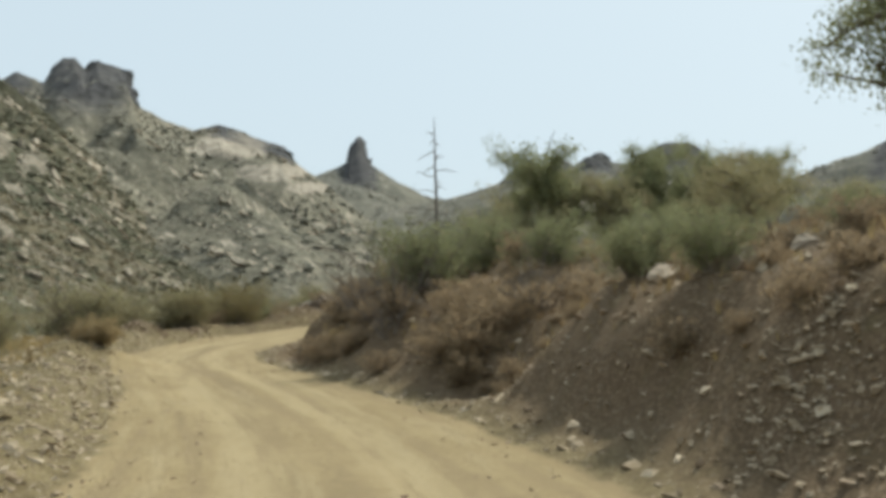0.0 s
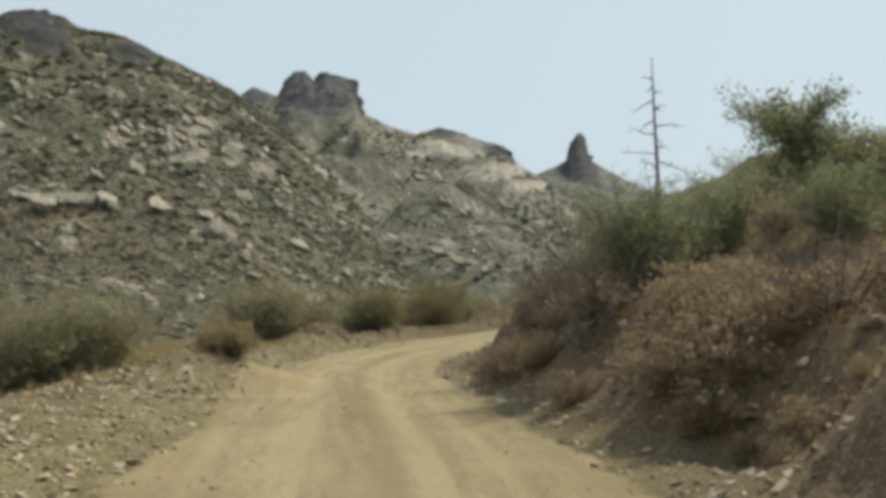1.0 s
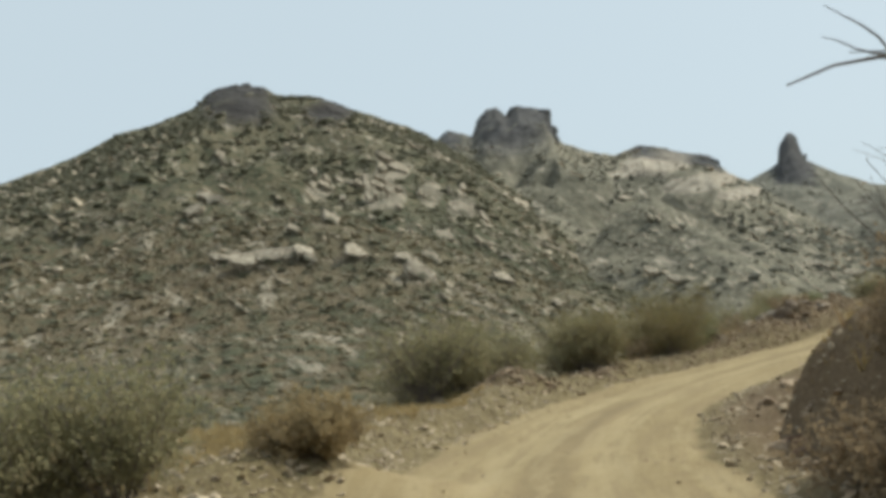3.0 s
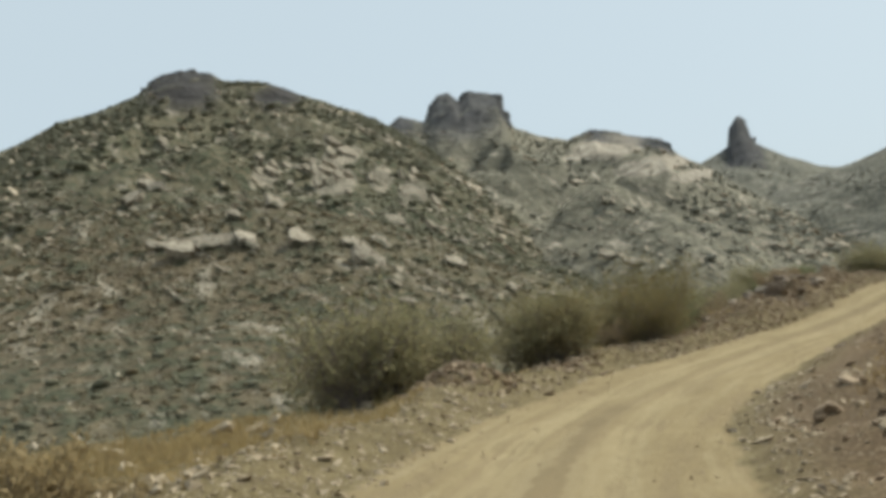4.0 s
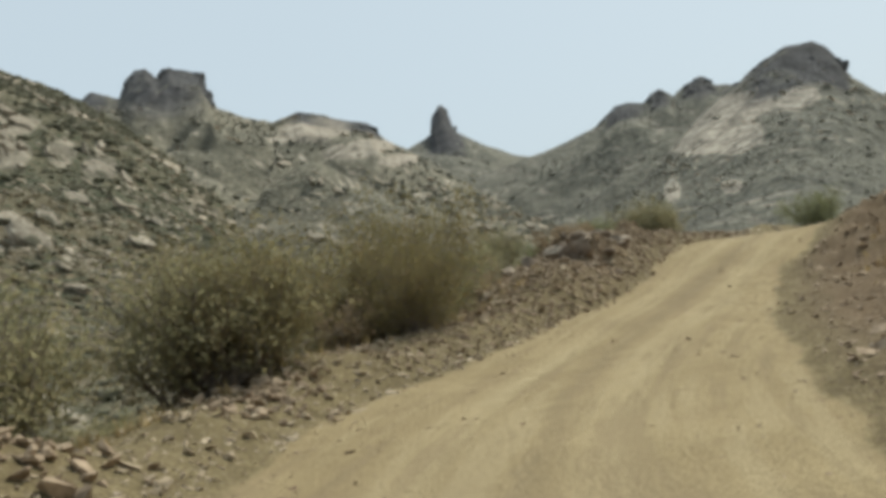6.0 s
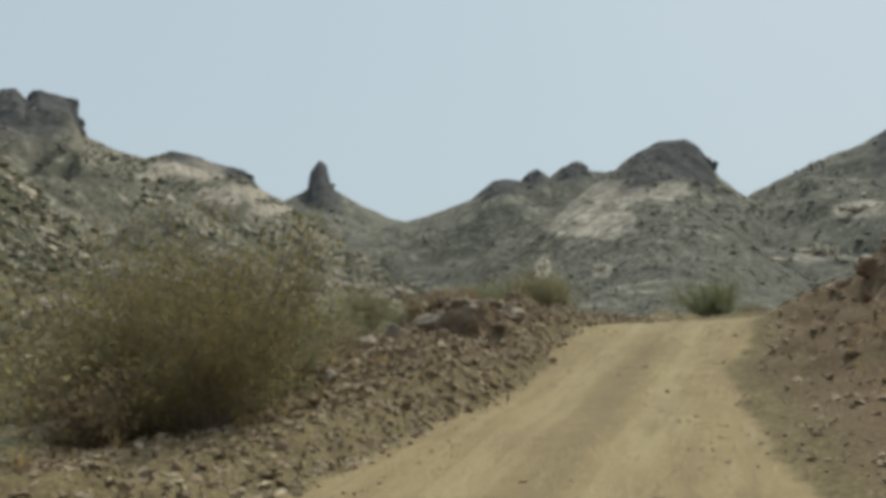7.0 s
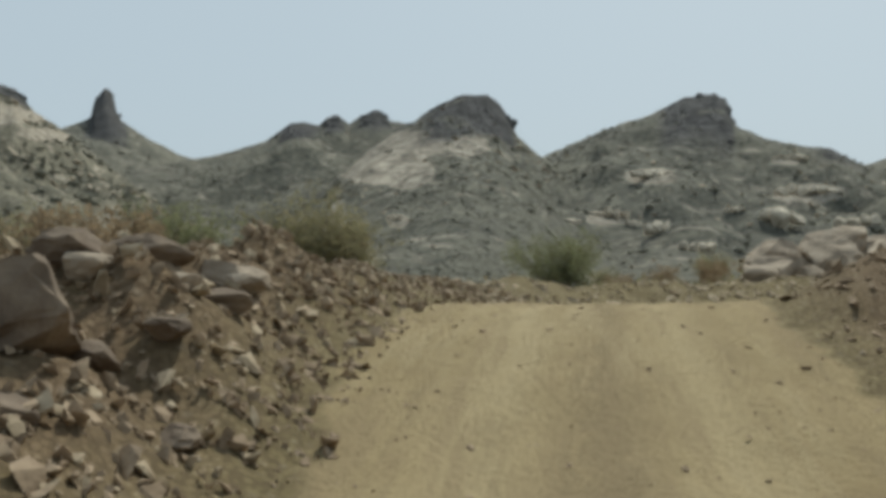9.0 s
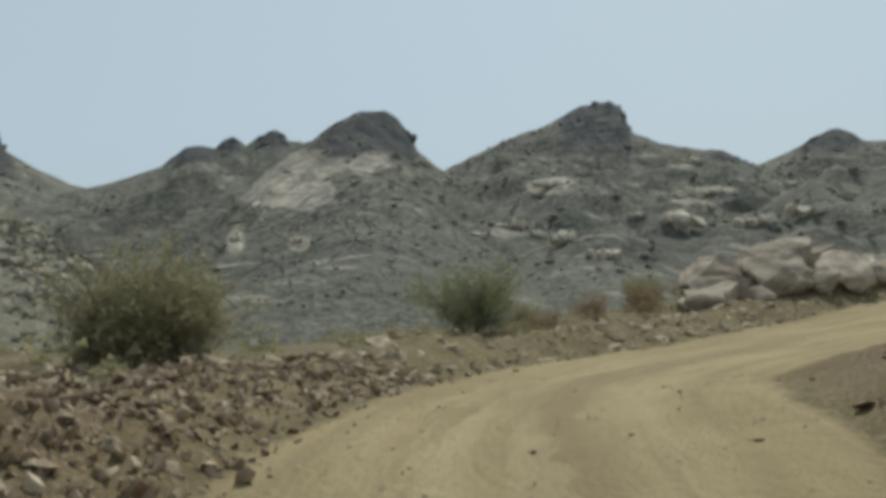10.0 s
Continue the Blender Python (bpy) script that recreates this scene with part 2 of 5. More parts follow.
GROUND = ground_material()
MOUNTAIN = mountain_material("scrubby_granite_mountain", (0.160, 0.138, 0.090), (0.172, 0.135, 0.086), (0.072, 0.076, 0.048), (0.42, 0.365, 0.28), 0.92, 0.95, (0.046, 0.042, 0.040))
# the two far covers: distant haze is put into these lifted colours
FAR_MOUNTAIN = mountain_material("hazed_scrub_mountain", (0.218, 0.199, 0.148), (0.22, 0.187, 0.144), (0.110, 0.104, 0.079), (0.54, 0.47, 0.375), 0.92, 0.95, (0.062, 0.060, 0.060))
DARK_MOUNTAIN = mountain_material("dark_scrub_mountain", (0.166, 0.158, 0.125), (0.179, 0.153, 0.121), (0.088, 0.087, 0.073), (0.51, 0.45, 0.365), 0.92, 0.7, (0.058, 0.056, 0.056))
PALE_ROCK = rock_material("pale_granite", (0.21, 0.168, 0.122), (0.42, 0.345, 0.26), 2.2)
RED_ROCK = rock_material("reddish_rock", (0.145, 0.092, 0.064), (0.255, 0.168, 0.118), 2.0)
# brown rock with the shade of backlit fronts put into its colour
BACKLIT_ROCK = rock_material("backlit_brown_rock", (0.125, 0.095, 0.072), (0.28, 0.222, 0.165), 2.0)
PINK_ROCK = rock_material("pinkish_granite", (0.215, 0.172, 0.128), (0.47, 0.39, 0.30), 1.3)
RUBBLE = rock_material("broken_rubble", (0.23, 0.178, 0.115), (0.54, 0.445, 0.32), 4.0, True)
BROWN_RUBBLE = rock_material("brown_rubble", (0.20, 0.145, 0.095), (0.43, 0.335, 0.235), 4.0, True)
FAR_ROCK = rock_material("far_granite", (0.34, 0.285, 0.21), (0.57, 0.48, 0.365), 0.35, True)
CRAG = rock_material("dark_crag_rock", (0.085, 0.082, 0.08), (0.14, 0.134, 0.128), 0.2, True)
SLAB = slab_material("granite_slab", (0.26, 0.22, 0.167), (0.60, 0.517, 0.40), (0.118, 0.112, 0.077))
# paler copy of the slab granite: sunlight on the boulders put into the colour
SUNLIT_SLAB = rock_material("sunlit_granite", (0.42, 0.365, 0.285), (0.66, 0.58, 0.46), 0.25)
# GREEN, OLIVE and RUST are lighter than the leaves: hazy veil put into the colour
GREEN = leaf_material("green_leaves", (0.188, 0.196, 0.102), (0.252, 0.256, 0.135), (0.245, 0.238, 0.13))
OLIVE = leaf_material("olive_leaves", (0.245, 0.226, 0.125), (0.305, 0.272, 0.152), (0.32, 0.262, 0.158))
YELLOW = leaf_material("yellowing_leaves", (0.178, 0.158, 0.075), (0.26, 0.212, 0.096), (0.25, 0.182, 0.096))
DRY = leaf_material("dry_leaves", (0.285, 0.222, 0.120), (0.376, 0.291, 0.160), (0.251, 0.194, 0.114))
RUST = leaf_material("rusty_brush", (0.25, 0.188, 0.118), (0.345, 0.26, 0.163), (0.225, 0.176, 0.11))
RUST_GRASS = leaf_material("rusty_grass", (0.25, 0.178, 0.105), (0.32, 0.235, 0.138), (0.23, 0.17, 0.10))
STRAW = leaf_material("straw", (0.33, 0.25, 0.12), (0.42, 0.32, 0.16), (0.27, 0.20, 0.11))
# FAR_BUSH and HILL_BUSH: haze over the clumps' shaded sides is put into the colour
FAR_BUSH = leaf_material("hazed_far_scrub", (0.246, 0.242, 0.197), (0.286, 0.277, 0.227), (0.27, 0.247, 0.2))
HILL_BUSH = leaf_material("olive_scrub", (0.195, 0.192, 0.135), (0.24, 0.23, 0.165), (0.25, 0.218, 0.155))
BROWN_BUSH = leaf_material("brown_scrub", (0.225, 0.188, 0.122), (0.28, 0.228, 0.147), (0.21, 0.195, 0.125))
BARK = bark_material("grey_bark", (0.13, 0.105, 0.085), (0.24, 0.20, 0.165))
DEADWOOD = bark_material("dead_wood", (0.12, 0.10, 0.085), (0.21, 0.18, 0.15))

# ---- helpers ----
rng = np.random.default_rng(7)


def hashed(ix, iy, seed):
    h = (ix * 374761393 + iy * 668265263 + seed * 974634777) & 0xFFFFFFFF
    h = ((h ^ (h >> 13)) * 1274126177) & 0xFFFFFFFF
    return ((h ^ (h >> 16)) & 0xFFFF) / 65535.0


def value_noise(x, y, seed=0):
    """Smooth noise from 0 to 1 on a unit grid."""
    x, y = np.asarray(x, float), np.asarray(y, float)
    ix, iy = np.floor(x).astype(np.int64), np.floor(y).astype(np.int64)
    u, v = x - ix, y - iy
    u, v = u * u * (3 - 2 * u), v * v * (3 - 2 * v)
    a, b = hashed(ix, iy, seed), hashed(ix + 1, iy, seed)
    c, d = hashed(ix, iy + 1, seed), hashed(ix + 1, iy + 1, seed)
    return (a * (1 - u) + b * u) * (1 - v) + (c * (1 - u) + d * u) * v


def fbm(x, y, octaves=4, seed=0, gain=0.5):
    """Fractal noise about zero."""
    total, amp, f = 0.0, 1.0, 1.0
    for k in range(octaves):
        total = total + amp * (value_noise(x * f + 17.3 * k, y * f - 9.1 * k, seed + k) - 0.5)
        amp, f = amp * gain, f * 2.03
    return total


def smooth(v):
    v = np.clip(v, 0, 1)
    return v * v * (3 - 2 * v)


def array_mesh(name, verts, faces, material, flat=True):
    """A mesh from numpy arrays; all faces have the same number of corners."""
    me = bpy.data.meshes.new(name)
    verts, faces = np.asarray(verts, np.float32), np.asarray(faces, np.int32)
    n, k = faces.shape
    me.vertices.add(len(verts))
    me.vertices.foreach_set("co", verts.ravel())
    me.loops.add(n * k)
    me.loops.foreach_set("vertex_index", faces.ravel())
    me.polygons.add(n)
    me.polygons.foreach_set("loop_start", np.arange(0, n * k, k, dtype=np.int32))
    me.polygons.foreach_set("use_smooth", np.full(n, not flat))
    me.update(calc_edges=True)
    me.materials.append(material)
    return me


def attribute(me, name, values):
    me.attributes.new(name, "FLOAT", "POINT").data.foreach_set("value", np.asarray(values, np.float32))


def array_part(name, verts, faces, material, parent=None, label="", flat=True):
    ob = new(name, array_mesh(name, verts, faces, material, flat))
    ob.parent = parent
    return tagged(ob, label)


def turns(n, tilt=math.pi):
    """n random rotation matrices: any heading, tilted up to tilt."""
    out = np.empty((n, 3, 3))
    for k in range(n):
        out[k] = Euler((rng.uniform(-tilt, tilt), rng.uniform(-tilt, tilt), rng.uniform(0, 6.283))).to_matrix()
    return out


def scatter_mesh(templates, places, rots, scales):
    """One joined set of vertices and triangles: templates set down at many places."""
    vs, fs, base = [], [], 0
    pick = rng.integers(0, len(templates), len(places))
    for k, (tv, tf) in enumerate(templates):
        sel = np.nonzero(pick == k)[0]
        if not len(sel):
            continue
        v = np.einsum("nij,nvj->nvi", rots[sel], tv[None] * scales[sel][:, None, :]) + places[sel][:, None, :]
        f = tf[None] + (np.arange(len(sel)) * len(tv))[:, None, None] + base
        vs.append(v.reshape(-1, 3))
        fs.append(f.reshape(-1, 3))
        base += len(sel) * len(tv)
    return np.concatenate(vs), np.concatenate(fs)


def stone_template(points=13, squash=0.75):
    """An angular stone about 2 across: the hull of random points, as (verts, triangles)."""
    bm = bmesh.new()
    for _ in range(points):
        v = Vector(rng.normal(size=3)).normalized() * rng.uniform(0.8, 1.05)
        bm.verts.new((v.x, v.y * 0.85, v.z * squash))
    res = bmesh.ops.convex_hull(bm, input=bm.verts)
    bmesh.ops.delete(bm, geom=[v for v in bm.verts if not v.link_faces], context="VERTS")
    bmesh.ops.triangulate(bm, faces=bm.faces)
    bm.verts.index_update()
    out = np.array([v.co for v in bm.verts]), np.array([[v.index for v in f.verts] for f in bm.faces])
    bm.free()
    return out


def boulder_template(level=2, rough=0.25, squash=0.7):
    """A weathered rounded boulder about 2 across."""
    bm = bmesh.new()
    bmesh.ops.create_icosphere(bm, subdivisions=level, radius=1)
    o = Vector(rng.uniform(-50, 50, 3))
    cuts = [(Vector(rng.normal(size=3)).normalized(), rng.uniform(0.42, 0.75)) for _ in range(13)]
    for v in bm.verts:
        c = v.co.copy()
        k = 1 + rough * (noise.noise(c * 1.1 + o) * 1.3 + noise.noise(c * 2.7 + o) * 0.6)
        flat = max(abs(c.x), abs(c.y), abs(c.z))
        v.co = c * k * (0.72 + 0.28 / flat * 0.8)
        for way, reach in cuts:
            over = v.co.dot(way) - reach
            if over > 0:
                v.co -= way * over * 0.9
        v.co += c * (0.07 * noise.noise(c * 5 + o) + 0.04 * noise.noise(c * 11 + o))
        v.co.z *= squash
    bm.verts.index_update()
    out = np.array([v.co for v in bm.verts]), np.array([[v.index for v in f.verts] for f in bm.faces])
    bm.free()
    return out


STONES = [stone_template(9 + k % 4, 0.55 + 0.06 * k) for k in range(8)]
PEBBLES = [stone_template(8, 0.55 + 0.06 * k) for k in range(6)]
BOULDERS = [boulder_template(2, 0.3, 0.6 + 0.05 * k) for k in range(6)]
BIG_BOULDERS = [boulder_template(3, 0.3, 0.65 + 0.05 * k) for k in range(4)]

# ---- the track and the lie of the land ----
# centre line: x, y, height, half width
TRACK = np.array([
    (0.6, -60, -0.6, 2.4), (0.0, -20, -0.1, 2.4), (-0.5, 0, 0.0, 2.4), (-0.7, 8.9, 0.0, 2.5), (-2.5, 15.5, 0.0, 2.4),
    (-5.0, 22.6, 0.1, 2.15), (-8.0, 31.3, -0.03, 2.25), (-9.4, 38, 0.02, 2.2), (-9.5, 44, 0.15, 2.5), (-8.9, 49, 0.28, 2.6),
    (-7.2, 55, 0.52, 1.9), (-5.3, 60.5, 0.88, 1.68), (-4.45, 63, 1.15, 1.72), (-3.5, 65.3, 1.6, 1.9), (-2.6, 67.6, 1.86, 2.0), (-1.8, 69.5, 1.85, 2.1),
    (0.3, 72.9, 1.66, 2.2), (2.3, 75, 1.55, 2.2), (6.0, 77.3, 1.5, 2.3), (11.5, 80.5, 1.5, 2.5), (20, 84, 1.6, 2.6), (32, 86, 2.0, 2.6), (60, 82, 4.0, 2.6)])


def dense_track(step=0.4):
    seg = np.r_[0, np.cumsum(np.hypot(*np.diff(TRACK[:, :2], axis=0).T))]
    s = np.arange(0, seg[-1], step)
    out = np.stack([np.interp(s, seg, TRACK[:, k]) for k in range(4)], 1)
    ker = np.exp(-0.5 * (np.arange(-12, 13) * step / 1.6) ** 2)
    ker /= ker.sum()
    for k in range(4):
        out[12:-12, k] = np.convolve(out[:, k], ker, "same")[12:-12]
    return out


LINE = dense_track()
TANG = np.gradient(LINE[:, :2], axis=0)
TANG /= np.linalg.norm(TANG, axis=1)[:, None]


def track_coords(x, y):
    """Offset to the right of the centre line, and the line's y, height and half width there."""
    x, y = np.asarray(x, float).ravel(), np.asarray(y, float).ravel()
    best = np.empty(len(x), np.int64)
    for a in range(0, len(x), 20000):
        q = (x[a:a + 20000, None] - LINE[None, :, 0]) ** 2 + (y[a:a + 20000, None] - LINE[None, :, 1]) ** 2
        best[a:a + 20000] = q.argmin(1)
    dx, dy = x - LINE[best, 0], y - LINE[best, 1]
    side = dx * TANG[best, 1] - dy * TANG[best, 0]
    d = np.where(side >= 0, 1, -1) * np.hypot(dx, dy)
    return d, best * 0.4, LINE[best, 1], LINE[best, 2], LINE[best, 3]


S_AT = np.r_[0, np.cumsum(np.hypot(*np.diff(LINE[:, :2], axis=0).T))]


def bump(v):
    return np.exp(-v * v)


def land(x, y):
    """Ground height, the share of track surface, of wheel track and of wild land."""
    x, y = np.asarray(x, float).ravel(), np.asarray(y, float).ravel()
    d, s, ly, zr, w = track_coords(x, y)
    w = w + 0.35 * fbm(x * 0.35, y * 0.35, 3, 5)
    a = np.abs(d) - w
    left = d < 0
    over = smooth((s - 128) / 14)                      # past the bend at the top
    heap = smooth((ly - 56.5) / 5) * (1 - smooth((ly - 66) / 4))
    # downhill side: low berm, then the fall to the valley
    zl = 0.28 * bump((a - 1.5) / 1.0) + 0.15 * smooth(a / 1.2)
    zl = zl + heap * 0.6 * bump((a - 2.6) / 1.9) * (0.75 + 0.6 * fbm(x * 0.5, y * 0.5, 3, 31))
    zl = zl - (zr + 4.2) * (1 - np.exp(-np.maximum(a - 3.2 - 7 * smooth((ly - 69) / 4) - 10 * bump((ly - 38.5) / 4.2), 0) / 16.0))
    # uphill side: cut bank and slope
    keep = 1 - smooth((ly - 62) / 8)
    slope = 1 - smooth((ly - 46) / 14)
    high = (1.75 + 0.9 * fbm(x * 0.16, y * 0.16, 3, 11) + 1.7 * bump((ly - 60) / 6)) * keep
    back = 3.6 * smooth((ly - 32.8) / 2.0) * (1 - smooth((ly - 48) / 8)) + 2.3 * smooth((ly - 48) / 8)      # the cut steps back past a sharp corner
    steep = bump((ly - 31.5) / 2.5)
    zu = high * smooth((a - 0.5 - back - 0.6 * value_noise(x * 0.4, y * 0.4, 3) - 0.4 * steep) / (1.7 - 0.9 * steep)) + 0.15 * smooth(a / 1.0) + 0.5 * smooth(a / 3.5) * smooth((ly - 48) / 8) * keep
    zu = zu + slope * 2.7 * (1 - np.exp(-np.maximum(a - 2.2, 0) / 15.0)) - (1 - slope) * (zr + 3.5) * (1 - np.exp(-np.maximum(a - 14, 0) / 30.0))
    off = np.where(left, zl, zu) * smooth(a / 0.5)
    rough = smooth(a / 1.5)
    far = smooth((a - 20) / 60)
    off = off + rough * (0.45 * fbm(x * 0.45, y * 0.45, 4, 21) * (0.6 + 0.7 * (~left) + 0.5 * heap) + (0.12 + 0.3 * heap) * fbm(x * 1.9, y * 1.9, 3, 23)) + far * 1.2 * fbm(x * 0.03, y * 0.03, 3, 25)
    off = off + 2.3 * bump(np.hypot((x - 3.5) / 1.7, (y - 66.2) / 2.4))           # spoil heap inside the bend
    off = off + 0.5 * bump(np.hypot(x - 15.5, y - 89) / 4.0) + 0.5 * bump(np.hypot(x + 10, y - 80) / 6.0)
    off = off + 0.62 * bump(np.hypot(x + 9.9, y - 27.8) / 1.6)
    off = off + 0.55 * bump(np.hypot((x + 13.8) / 1.0, (y - 44.8) / 1.3))
    inside = 1 - smooth(a / 0.4 + 0.5)
    wheel = np.minimum(bump((d - 0.78) / 0.26) + bump((d + 0.78) / 0.26), 1) * inside
    crown = -0.035 * wheel + 0.05 * fbm(x * 0.7, y * 0.7, 3, 41) + 0.018 * fbm(x * 3, y * 3, 2, 43)
    z = zr + off + crown
    mask = 1 - smooth((a + 0.35) / 0.8)
    wild = smooth((a - 3.5) / 6)
    return z, mask, wheel, wild, a, left, heap


def ground_z(x, y):
    return land(np.atleast_1d(x), np.atleast_1d(y))[0]


def axis(lo, hi, step, reach):
    mid = np.arange(lo, hi, step)
    grow = step * np.cumsum(1.08 ** np.arange(1, 200))
    grow = grow[grow < reach]
    return np.r_[(lo - grow)[::-1], mid, hi + grow - step * 0.0]


def build_ground():
    xs, ys = axis(-20, 10, 0.25, 2600), axis(4, 88, 0.25, 2600)
    gx, gy = np.meshgrid(xs, ys)
    z, mask, wheel, wild, a, left, heap = land(gx, gy)
    across, along = track_coords(gx, gy)[:2]
    cut = np.where(left, heap, 1 - smooth((a - 4) / 4)) * smooth(a / 1.2)
    nx, ny = len(xs), len(ys)
    i = (np.arange(ny - 1)[:, None] * nx + np.arange(nx - 1)[None]).ravel()
    quads = np.stack([i, i + 1, i + nx + 1, i + nx], 1)
    verts = np.stack([gx.ravel(), gy.ravel(), z], 1)
    on_track = mask[quads].mean(1) > 0.5
    near = np.hypot(verts[quads[:, 0], 0] + 5, verts[quads[:, 0], 1] - 40) < 110
    for name, sel, label, cat in (("road", on_track & near, "sandy tan unpaved mountain track with faint wheel ruts", "dirt road"),
                                  ("ground", ~(on_track & near), "stony brown ground with rubble shoulders and a cut bank", "ground")):
        q = quads[sel]
        used, inv = np.unique(q, return_inverse=True)
        me = array_mesh(name, verts[used], inv.reshape(q.shape), GROUND, flat=False)
        attribute(me, "road", mask[used])
        attribute(me, "track", wheel[used])
        attribute(me, "wild", wild[used])
        attribute(me, "cut", cut[used])
        attribute(me, "across", across[used])
        attribute(me, "along", along[used])
        tagged(new(name, me), label, cat, kind="structure")


build_ground()

# ---- mountains: crests as (bearing, rise) in degrees seen from an eye, with crest and foot distances ----


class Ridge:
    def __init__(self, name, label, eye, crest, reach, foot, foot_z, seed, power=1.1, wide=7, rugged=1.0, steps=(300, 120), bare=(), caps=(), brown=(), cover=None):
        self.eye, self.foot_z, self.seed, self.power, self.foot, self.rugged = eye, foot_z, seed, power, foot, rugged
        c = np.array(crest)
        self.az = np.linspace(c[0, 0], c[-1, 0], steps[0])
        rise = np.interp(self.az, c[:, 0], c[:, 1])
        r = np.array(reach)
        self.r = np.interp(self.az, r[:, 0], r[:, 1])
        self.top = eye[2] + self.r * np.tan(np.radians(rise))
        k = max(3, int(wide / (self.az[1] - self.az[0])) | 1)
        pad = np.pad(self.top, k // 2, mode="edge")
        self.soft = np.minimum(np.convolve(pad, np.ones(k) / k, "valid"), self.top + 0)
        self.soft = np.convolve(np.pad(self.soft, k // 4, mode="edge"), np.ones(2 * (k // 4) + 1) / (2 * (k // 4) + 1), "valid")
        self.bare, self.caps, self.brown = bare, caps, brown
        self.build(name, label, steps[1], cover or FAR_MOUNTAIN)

    def height(self, az, t):
        """World place of the slope at a bearing and at t from the foot (0) to the crest (1) and beyond."""
        az, t = np.asarray(az, float), np.asarray(t, float)
        reach, top, soft = (np.interp(az, self.az, v) for v in (self.r, self.top, self.soft))
        r = self.foot + (reach - self.foot) * t
        x, y = self.eye[0] + r * np.sin(np.radians(az)), self.eye[1] + r * np.cos(np.radians(az))
        up = np.where(t <= 1, np.maximum(t, 0) ** self.power, 1 - (t - 1) * 2.2)
        z = self.foot_z + (soft - self.foot_z) * up + (top - soft) * smooth((t - 0.8) / 0.19) * np.where(t > 1, 1 - (t - 1) * 2, 1)
        size = (reach - self.foot) / 300.0
        env = smooth(t / 0.15) * smooth(np.abs(1 - t) / 0.3) * self.rugged * np.clip((r - 60) / 260, 0.1, 1)
        z = z + env * size * (20 * fbm(x / 110, y / 110, 3, self.seed) + 11 * fbm(x / 38, y / 38, 3, self.seed + 5))
        z = z + self.rugged * (2.0 * np.abs(fbm(x / 14, y / 14, 3, self.seed + 9)) + 0.0022 * reach * fbm(x / 22, y / 22, 3, self.seed + 20)) * smooth(t / 0.2)
        view = (top - self.eye[2]) / reach                 # the crest stays the skyline
        cap = self.eye[2] + r * view - 0.05 * r * smooth((1 - t) / 0.9) + 0.003 * r * fbm(az * 3.1, t * 9, 3, self.seed + 31)
        z = np.where(t < 1, np.minimum(z, cap), z)
        end = smooth((az - self.az[0]) / 2.0) * smooth((self.az[-1] - az) / 2.0)
        z = np.where(t < 0, -30.0, self.foot_z - 12 + (z - self.foot_z + 12) * end)
        return x, y, z

    def build(self, name, label, rows, cover):
        t = np.r_[-0.03, np.linspace(0, 1, rows), 1 + np.linspace(0.01, 0.3, 12)]
        az, tt = np.meshgrid(self.az, t)
        x, y, z = self.height(az, tt)
        nx, ny = len(self.az), len(t)
        i = (np.arange(ny - 1)[:, None] * nx + np.arange(nx - 1)[None]).ravel()
        verts = np.stack([x.ravel(), y.ravel(), z.ravel()], 1)
        me = array_mesh(name, verts, np.stack([i, i + 1, i + nx + 1, i + nx], 1), cover, flat=False)
        attribute(me, "bare", self.spots(self.bare, az, x, y, z).ravel())
        attribute(me, "brown", self.spots(self.brown, az, x, y, z).ravel())
        proud = smooth((np.interp(az, self.az, self.top) - np.interp(az, self.az, self.soft)) / 4.0 - 0.15)
        dark = np.maximum(proud * smooth((tt - 0.72) / 0.12), self.spots(self.caps, az, x, y, z))
        attribute(me, "crag", dark.ravel())                # darker colour on the crags along the crest and on the caps
        self.ob = tagged(new(name, me), label, "mountain", kind="structure")

    def spots(self, where, az, x, y, z):
        """From 0 to 1: how far a place on the slope lies in one of the given spots."""
        rise = np.degrees(np.arctan2(z - self.eye[2], np.hypot(x - self.eye[0], y - self.eye[1])))
        share = np.zeros_like(z)
        for a, e, da, de in where:
            share = np.maximum(share, bump(np.hypot((az - a) / da, (rise - e) / de) ** 2 * 0.8))
        return share

    def spot(self, az, rise):
        """The place on the slope that is seen from the eye at a bearing and a rise, and t."""
        t = np.linspace(0.01, 0.995, 400)
        x, y, z = self.height(np.full(400, az), t)
        r = np.hypot(x - self.eye[0], y - self.eye[1])
        k = int(np.argmax(z - self.eye[2] >= r * math.tan(radians(rise))))
        return Vector((x[k], y[k], z[k])), t[k]


